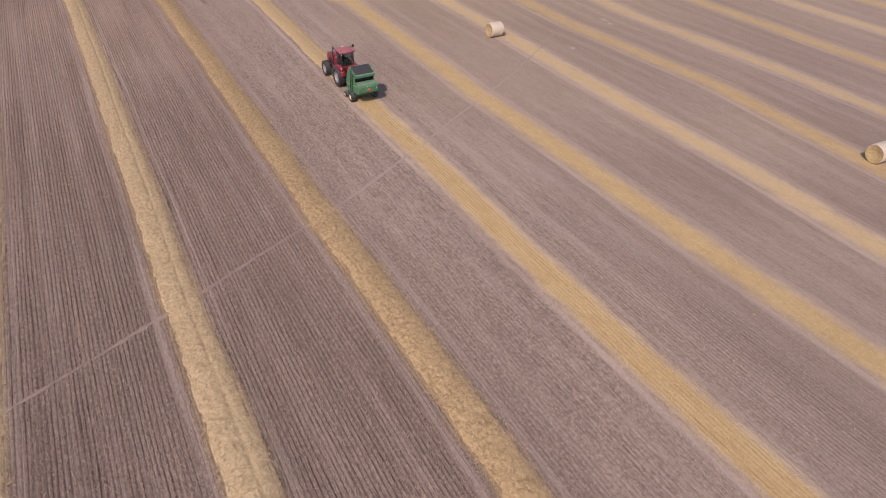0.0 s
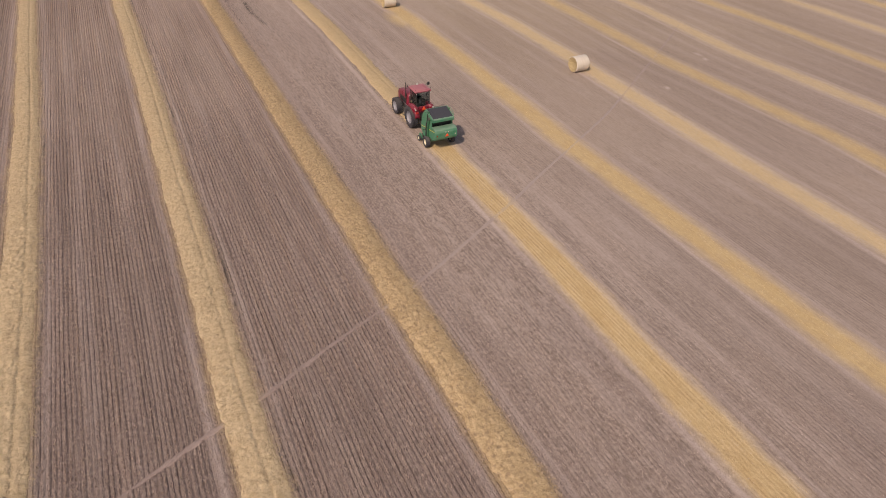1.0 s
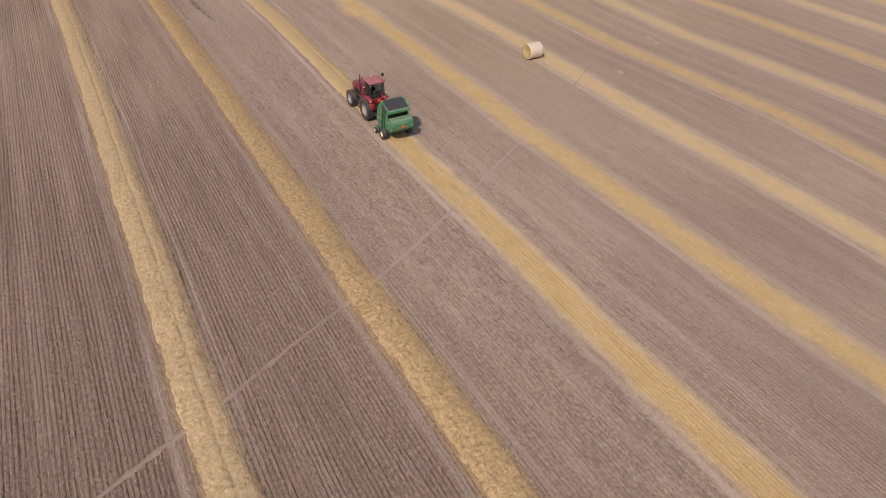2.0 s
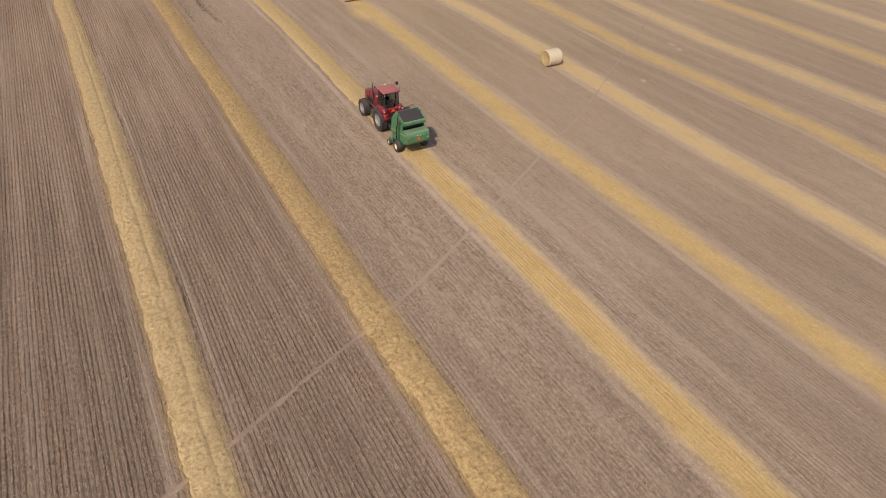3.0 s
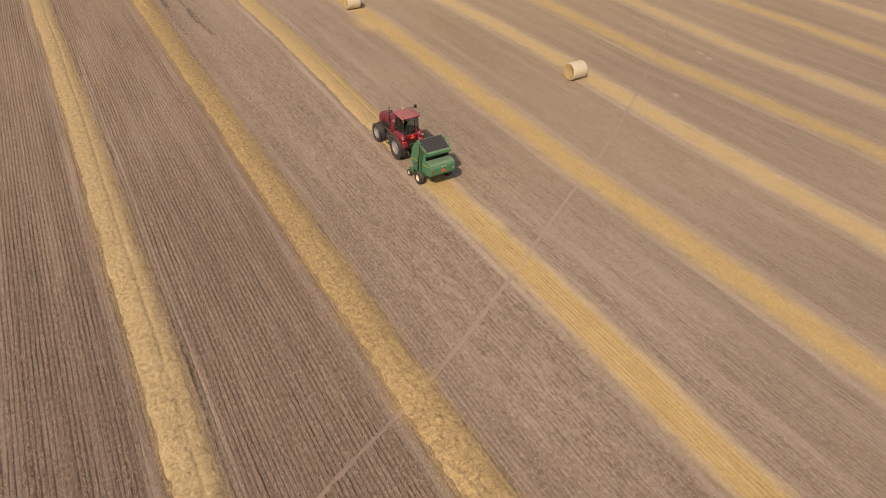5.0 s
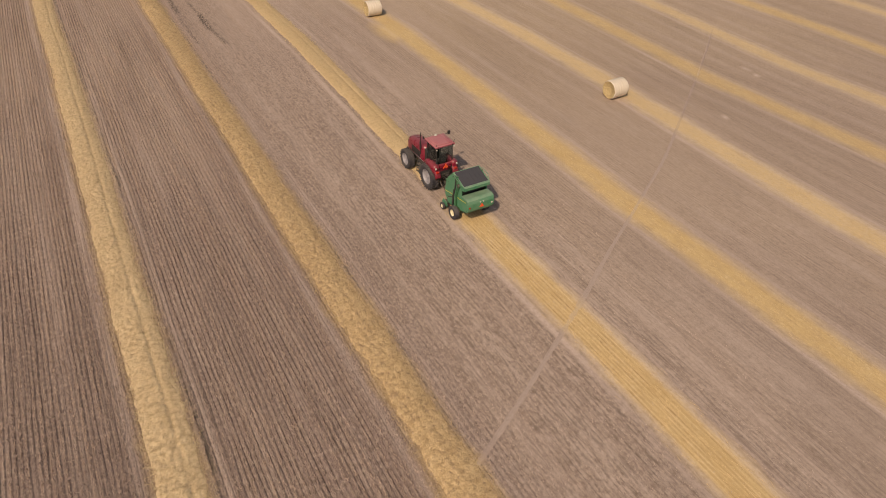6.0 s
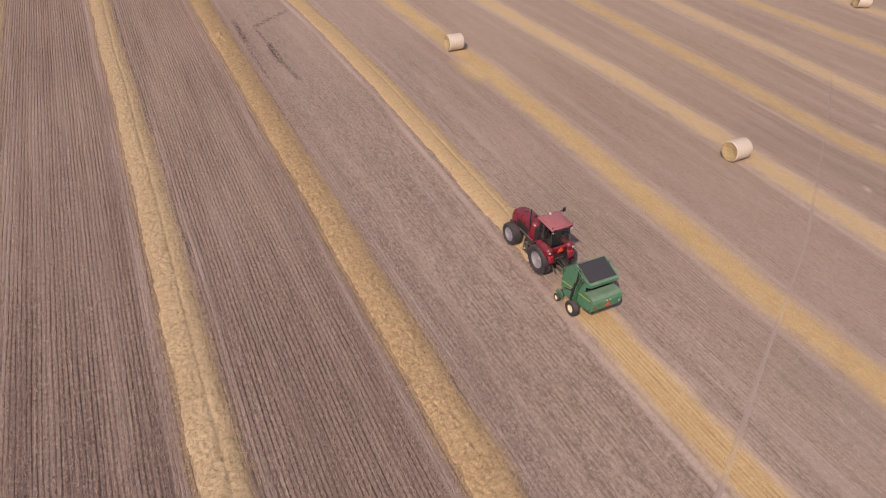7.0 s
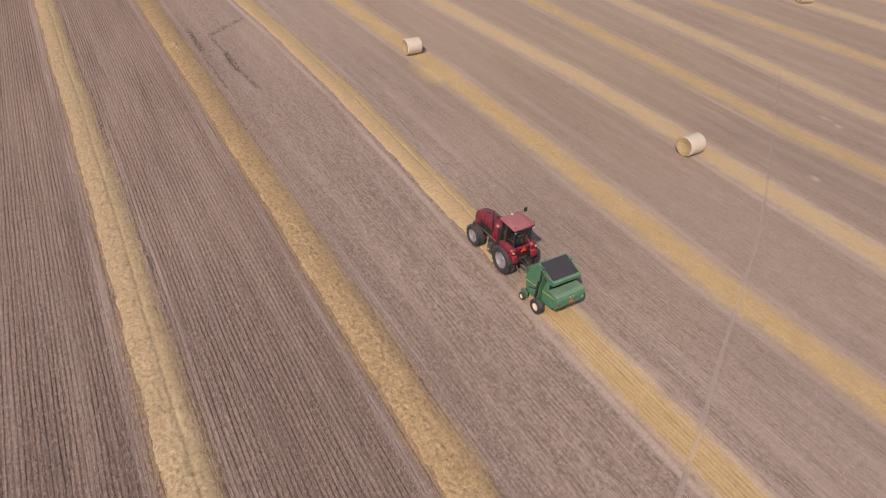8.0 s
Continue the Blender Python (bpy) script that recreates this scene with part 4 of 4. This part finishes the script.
    # beacon, pipe, antennas
    bm = lathe([(0, 0.001), (0, 0.085), (0.05, 0.08), (0.12, 0.05), (0.14, 0.001)], 16)
    beacon = part("beacon", bm, M_LAMP, t, "clear roof lamp", True)
    beacon.matrix_basis = pose(0.04, 0.62, roof_z + 0.13, 0, -90, 0)
    bm = rods([(-0.53, 1.42, 1.5), (-0.54, 1.42, 2.4), (-0.54, 1.40, 2.92)], 0.028, 12)
    rod(bm, (-0.535, 1.42, 1.85), (-0.54, 1.42, 2.3), 0.05, None, 14)
    part("exhaust_pipe", bm, M_BLACK, t, "black upright exhaust pipe")
    part("antenna", rods([(0.57, -0.22, roof_z + 0.1), (0.59, -0.28, roof_z + 0.34)], 0.014), M_BLACK, t).matrix_basis = back
    part("antenna", rods([(-0.57, -0.22, roof_z + 0.1), (-0.58, -0.24, roof_z + 0.28)], 0.014), M_BLACK, t).matrix_basis = back
    part("wiper", rods([(0.0, -0.255, 1.82), (0.26, -0.24, 2.3)], 0.012), M_BLACK, rear)
    # seat, wheel and console seen through the glass
    bm = boxed(-0.24, 0.24, 0.02, 0.48, 1.55, 1.70, bevel=0.05)
    box(bm, -0.23, 0.23, -0.06, 0.08, 1.66, 2.25, 0.05)
    part("driver_seat", bm, M_SEAT, t, "empty dark cloth seat").matrix_basis = back
    bm = rods([(0, 0.95, 1.4), (0, 0.72, 1.85)], 0.03)
    ring = [(0.19 * math.cos(i * math.pi / 8), 0.70 + 0.08 * math.sin(i * math.pi / 8), 1.87 + 0.17 * math.sin(i * math.pi / 8)) for i in range(17)]
    for a, b in zip(ring, ring[1:]):
        rod(bm, a, b, 0.014, None, 6)
    part("steering_wheel", bm, M_BLACK, t).matrix_basis = back
    # orange slow-vehicle triangle on the rear
    bm = bmesh.new()
    for d, s in ((0.0, 0.17), (0.006, 0.12)):
        tri = [(s * 1.05, -0.6 * s), (0, 1.15 * s), (-s * 1.05, -0.6 * s)]
        a = [bm.verts.new((px, -0.40 - d, 1.58 + pz)) for px, pz in tri]
        b = [bm.verts.new((px, -0.37, 1.58 + pz)) for px, pz in tri]
        bm.faces.new(a)
        for i in range(3):
            bm.faces.new((a[i], b[i], b[(i + 1) % 3], a[(i + 1) % 3]))
    bmesh.ops.recalc_face_normals(bm, faces=bm.faces[:])
    part("warning_triangle", bm, M_ORANGE, t, "orange slow-vehicle triangle").matrix_basis = back
    # fuel tank, steps, valves and hoses
    for s in (-1, 1):
        part("fuel_tank", boxed(min(s * 0.30, s * 0.62), max(s * 0.30, s * 0.62), 0.98, 1.65, 0.55, 1.05, bevel=0.07), M_BLACK, t)
    bm = bmesh.new()
    for i in range(3):
        box(bm, -0.84, -0.60, 1.02, 1.36, 0.45 + 0.25 * i, 0.48 + 0.25 * i, 0.008)
    rod(bm, (-0.84, 1.02, 0.45), (-0.78, 1.02, 1.2), 0.018)
    rod(bm, (-0.84, 1.36, 0.45), (-0.78, 1.36, 1.2), 0.018)
    part("cab_step", bm, M_IRON, t)
    bm = boxed(-0.30, 0.30, -0.62, -0.42, 0.85, 1.25, bevel=0.03)
    for i in range(4):
        box(bm, -0.24 + 0.13 * i, -0.16 + 0.13 * i, -0.68, -0.58, 1.0, 1.12, 0.01)
    part("hydraulic_valve", bm, M_IRON, t)
    part("drawbar", boxed(-0.06, 0.06, -1.15, 0.0, 0.42, 0.50, bevel=0.01), M_IRON, t)
    for i in range(4):
        x0 = -0.2 + 0.13 * i
        pts = [(x0, -0.66, 1.06), (x0 * 0.8, -0.95, 1.25 - 0.05 * i), (x0 * 0.6, -1.3, 1.05), (x0 * 0.5 - 0.1, -1.75, 0.9)]
        part("hydraulic_hose", rods(pts, 0.018), M_BLACK, t)
    return t


# ---- round baler: origin on the ground under its axle, front along y ----
def baler(x, y, turn):
    b = empty("round_baler", pose(x, y, 0, 0, 0, turn), label="green round baler with dark belts, hitched behind the tractor", category="baler")
    W = 0.80
    for s in (-1, 1):
        wheel(b, "wheel", s * 0.98, 0.0, 0.40, 0.30, 0.20, M_CREAM, s, 0, "cream-painted rim", "black ribbed tyre")
        wheel(b, "gauge_wheel", s * 1.07, 1.12, 0.21, 0.12, 0.115, M_CREAM, s, 0, "cream-painted rim", "small black tyre")
        front = [(0.10, 0.55), (0.95, 0.50), (1.25, 0.85), (1.30, 1.25), (1.02, 2.10), (0.52, 2.64), (0.28, 2.66), (0.18, 2.1), (0.05, 1.2)]
        panel = part("side_panel", prism(front, s * W - 0.035, s * W + 0.035, 0.015), M_GREEN, b, "dusty green side panel")
        part("yellow_stripe", prism([(0.25, 1.32), (1.24, 1.12), (1.245, 1.15), (0.255, 1.355)], s * (W + 0.037) - 0.003, s * (W + 0.037) + 0.003, 0), M_YELLOW, panel)
        for yy, zz in ((0.98, 0.75), (0.88, 1.9), (0.42, 2.45)):
            part("bolt", rod(bmesh.new(), (s * (W + 0.03), yy, zz), (s * (W + 0.055), yy, zz), 0.03, None, 8), M_IRON, panel)
        # upright post, lift cylinder and tension arm in the gap
        part("frame_post", prism([(-0.08, 0.38), (0.10, 0.38), (0.20, 2.60), (0.05, 2.62)], s * (W - 0.02) - 0.06, s * (W - 0.02) + 0.06, 0.015), M_GREEN_DARK, b)
        bm = rods([(s * (W + 0.08), 0.02, 0.75), (s * (W + 0.08), -0.02, 1.6)], 0.05, 12)
        rod(bm, (s * (W + 0.08), -0.02, 1.6), (s * (W + 0.06), -0.10, 2.35), 0.025)
        part("lift_cylinder", bm, M_GREEN_DARK, b, "dark green hydraulic lift cylinder")
        part("tailgate_link", rods([(s * (W + 0.09), 0.14, 0.70), (s * (W + 0.10), 0.10, 1.5), (s * (W + 0.07), -0.12, 2.42)], 0.022), M_GREEN, b)
        part("guard_rail", rods([(s * (W + 0.06), 0.44, 2.50), (s * (W + 0.12), 0.20, 2.62), (s * (W + 0.12), -0.30, 2.50), (s * (W + 0.05), -0.55, 2.38)], 0.02), M_GREEN, b)
        part("tension_arm", prism([(0.10, 1.0), (0.20, 0.98), (-0.10, 2.0), (-0.30, 2.30), (-0.36, 2.24), (-0.20, 1.94)], s * (W + 0.06) - 0.02, s * (W + 0.06) + 0.02, 0.008), M_GREEN_DARK, b)
        part("tension_spring", rods([(s * (W + 0.10), 0.28, 0.85), (s * (W + 0.10), 0.22, 1.75)], 0.04, 10), M_BLACK, b)
        part("chain_guard", prism([(0.30, 0.62), (0.42, 0.60), (0.34, 1.25), (0.26, 1.75), (0.16, 1.72), (0.20, 1.2)], s * (W + 0.07) - 0.03, s * (W + 0.07) + 0.03, 0.01), M_BLACK, b)
        part("tension_pulley", rod(bmesh.new(), (s * (W + 0.04), -0.22, 2.22), (s * (W + 0.13), -0.22, 2.22), 0.10, None, 16), M_IRON, b)
        for i in range(3):
            o = 0.05 * i
            part("hose", rods([(s * (W + 0.05), 0.95 - o, 0.9), (s * (W + 0.10), 0.40 - o, 1.15 + o), (s * (W + 0.11), 0.12 - o, 1.9), (s * (W + 0.06), 0.15, 2.55)], 0.018), M_BLACK, b)
        # tailgate side with rounded tail
        tail = [(-0.02, 0.80), (-0.55, 0.78), (-0.90, 0.90), (-1.05, 1.15), (-1.08, 1.50), (-0.98, 1.66), (-0.46, 1.66), (-0.44, 2.02), (-0.68, 2.10), (-0.72, 2.30), (-0.62, 2.35), (-0.10, 2.50), (0.02, 2.0)]
        side = part("tailgate_side", prism(tail, s * (W - 0.01) - 0.03, s * (W - 0.01) + 0.03, 0.012), M_GREEN, b, "dusty green tailgate side")
        part("yellow_stripe", prism([(-0.95, 1.50), (-0.05, 1.34), (-0.05, 1.375), (-0.95, 1.535)], s * (W + 0.024) - 0.003, s * (W + 0.024) + 0.003, 0), M_YELLOW, side)
        part("top_rail", prism([(0.46, 2.63), (-0.66, 2.28), (-0.66, 2.34), (0.44, 2.70)], s * (W - 0.01) - 0.018, s * (W - 0.01) + 0.018, 0.010), M_GREEN, b)
    # tail shell: the rounded green back
    shell = [(-0.42, 1.64), (-0.46, 1.70), (-0.95, 1.74), (-1.12, 1.66), (-1.18, 1.48), (-1.16, 1.10), (-1.06, 0.92), (-0.98, 0.90), (-1.06, 1.12), (-1.09, 1.46), (-1.04, 1.62), (-0.90, 1.72)]
    tailgate = part("tailgate", prism(shell, -W - 0.03, W + 0.03, 0.02), M_GREEN, b, "rounded green tailgate")
    part("lower_tail", prism([(-0.96, 0.93), (-1.04, 0.95), (-0.80, 0.78), (-0.20, 0.72), (-0.20, 0.78), (-0.76, 0.84)], -W + 0.03, W - 0.03, 0.01), M_GREEN_DARK, tailgate)
    bm = lathe([(0, 0.001), (0, 0.13), (0.02, 0.13), (0.02, 0.001)], 3)
    sign = part("warning_sign", bm, M_ORANGE, tailgate, "orange slow-vehicle sign")
    sign.matrix_basis = pose(0.06, -1.19, 1.26, 0, 0, 90) @ pose(0, 0, 0, 90, 0, 0) @ Matrix.Diagonal((1, 1.25, 1.25, 1))
    for xx in (-0.04, 0.14):
        part("lamp", boxed(xx - 0.035, xx + 0.035, -1.21, -1.14, 1.48, 1.54, bevel=0.012), M_LAMP, tailgate)
    part("reflector", boxed(0.66, 0.74, -1.20, -1.12, 1.24, 1.32, bevel=0.01), M_LAMP, tailgate, "pale reflector")
    part("reflector", boxed(-0.74, -0.66, -1.20, -1.12, 1.24, 1.32, bevel=0.01), M_LAMP_RED, tailgate)
    # rear crossbar over the gap, dark chamber behind it
    part("rear_crossbar", prism([(-0.60, 2.10), (-0.74, 2.10), (-0.76, 2.30), (-0.68, 2.36), (-0.58, 2.32)], -W + 0.02, W - 0.02, 0.02), M_GREEN, b)
    part("front_crossbar", prism([(0.56, 2.54), (0.54, 2.64), (0.47, 2.67), (0.44, 2.58)], -W + 0.02, W - 0.02, 0.02), M_GREEN, b)
    part("chamber", prism([(0.95, 0.85), (1.05, 1.3), (0.80, 2.0), (0.36, 2.46), (-0.50, 2.16), (-0.30, 1.60), (-0.92, 1.58), (-0.92, 1.0), (-0.5, 0.85)], -W + 0.06, W - 0.06, 0.02), M_BLACK, b, "dark bale chamber")
    n = 6
    pitch = 2 * (W - 0.035) / n
    for i in range(n):
        x0 = -W + 0.035 + pitch * i
        bm = prism([(0.47, 2.62), (0.45, 2.66), (-0.64, 2.31), (-0.64, 2.27)], x0 + 0.003, x0 + pitch - 0.003, 0.004)
        part("belt", bm, M_BELT, b, "dusty dark rubber belt")
    for yy, zz in ((0.36, 2.52), (-0.56, 2.22), (0.92, 1.95)):
        part("roller", rod(bmesh.new(), (-W + 0.05, yy, zz), (W - 0.05, yy, zz), 0.07, None, 14), M_IRON, b)
    part("front_shield", prism([(1.22, 0.9), (1.27, 1.25), (1.00, 2.12), (0.96, 2.10), (1.20, 1.25), (1.16, 0.9)], -W + 0.04, W - 0.04, 0.008), M_GREEN, b)
    part("net_box", boxed(-W + 0.08, W - 0.08, 1.15, 1.45, 1.32, 1.75, bevel=0.05), M_GREEN_DARK, b)
    # pickup with tines
    bm = rod(bmesh.new(), (-0.86, 1.22, 0.32), (0.86, 1.22, 0.32), 0.15, None, 18)
    for k in range(24):
        for a in (20, 140, 260):
            p = Vector((-0.80 + 0.07 * k, 1.22 + 0.13 * math.cos(radians(a + 15 * k)), 0.32 + 0.13 * math.sin(radians(a + 15 * k))))
            q = Vector((p.x, 1.22 + 0.25 * math.cos(radians(a + 15 * k)), 0.32 + 0.25 * math.sin(radians(a + 15 * k))))
            rod(bm, p, q, 0.008, None, 4)
    part("pickup", bm, M_IRON, b, "dark spring-tine pickup reel")
    for s in (-1, 1):
        part("pickup_end", prism([(0.9, 0.2), (1.3, 0.14), (1.48, 0.32), (1.3, 0.55), (0.9, 0.5)], s * 0.90 - 0.02, s * 0.90 + 0.02, 0.008), M_GREEN, b)
    part("axle", rod(bmesh.new(), (-0.95, 0, 0.40), (0.95, 0, 0.40), 0.06, None, 12), M_GREEN_DARK, b)
    bm = rods([(-0.45, 1.1, 0.72), (-0.08, 2.0, 0.56), (0, 2.35, 0.50)], 0.05, 8)
    for a, c in (((0.45, 1.1, 0.72), (0.08, 2.0, 0.56)), ((0.08, 2.0, 0.56), (0, 2.35, 0.50))):
        rod(bm, a, c, 0.05, None, 8)
    part("tongue", bm, M_GREEN, b, "green V-shaped tow tongue")
    bm = rods([(0.0, 1.35, 0.85), (0.06, 3.12, 0.78)], 0.055, 12)
    part("drive_shaft", bm, M_BLACK, b, "black guarded drive shaft")
    part("jack", rods([(-0.16, 1.95, 0.25), (-0.16, 1.95, 0.85)], 0.035), M_IRON, b)
    part("gearbox", boxed(-0.16, 0.16, 1.15, 1.45, 0.7, 1.0, bevel=0.03), M_IRON, b)
    part("hydraulic_hose", rods([(-0.25, 1.4, 1.3), (-0.20, 1.8, 1.15), (-0.1, 2.1, 1.1)], 0.02), M_BLACK, b)
    return b


tractor(19.63, 50.80, 1)
baler(19.58, 47.34, 0)
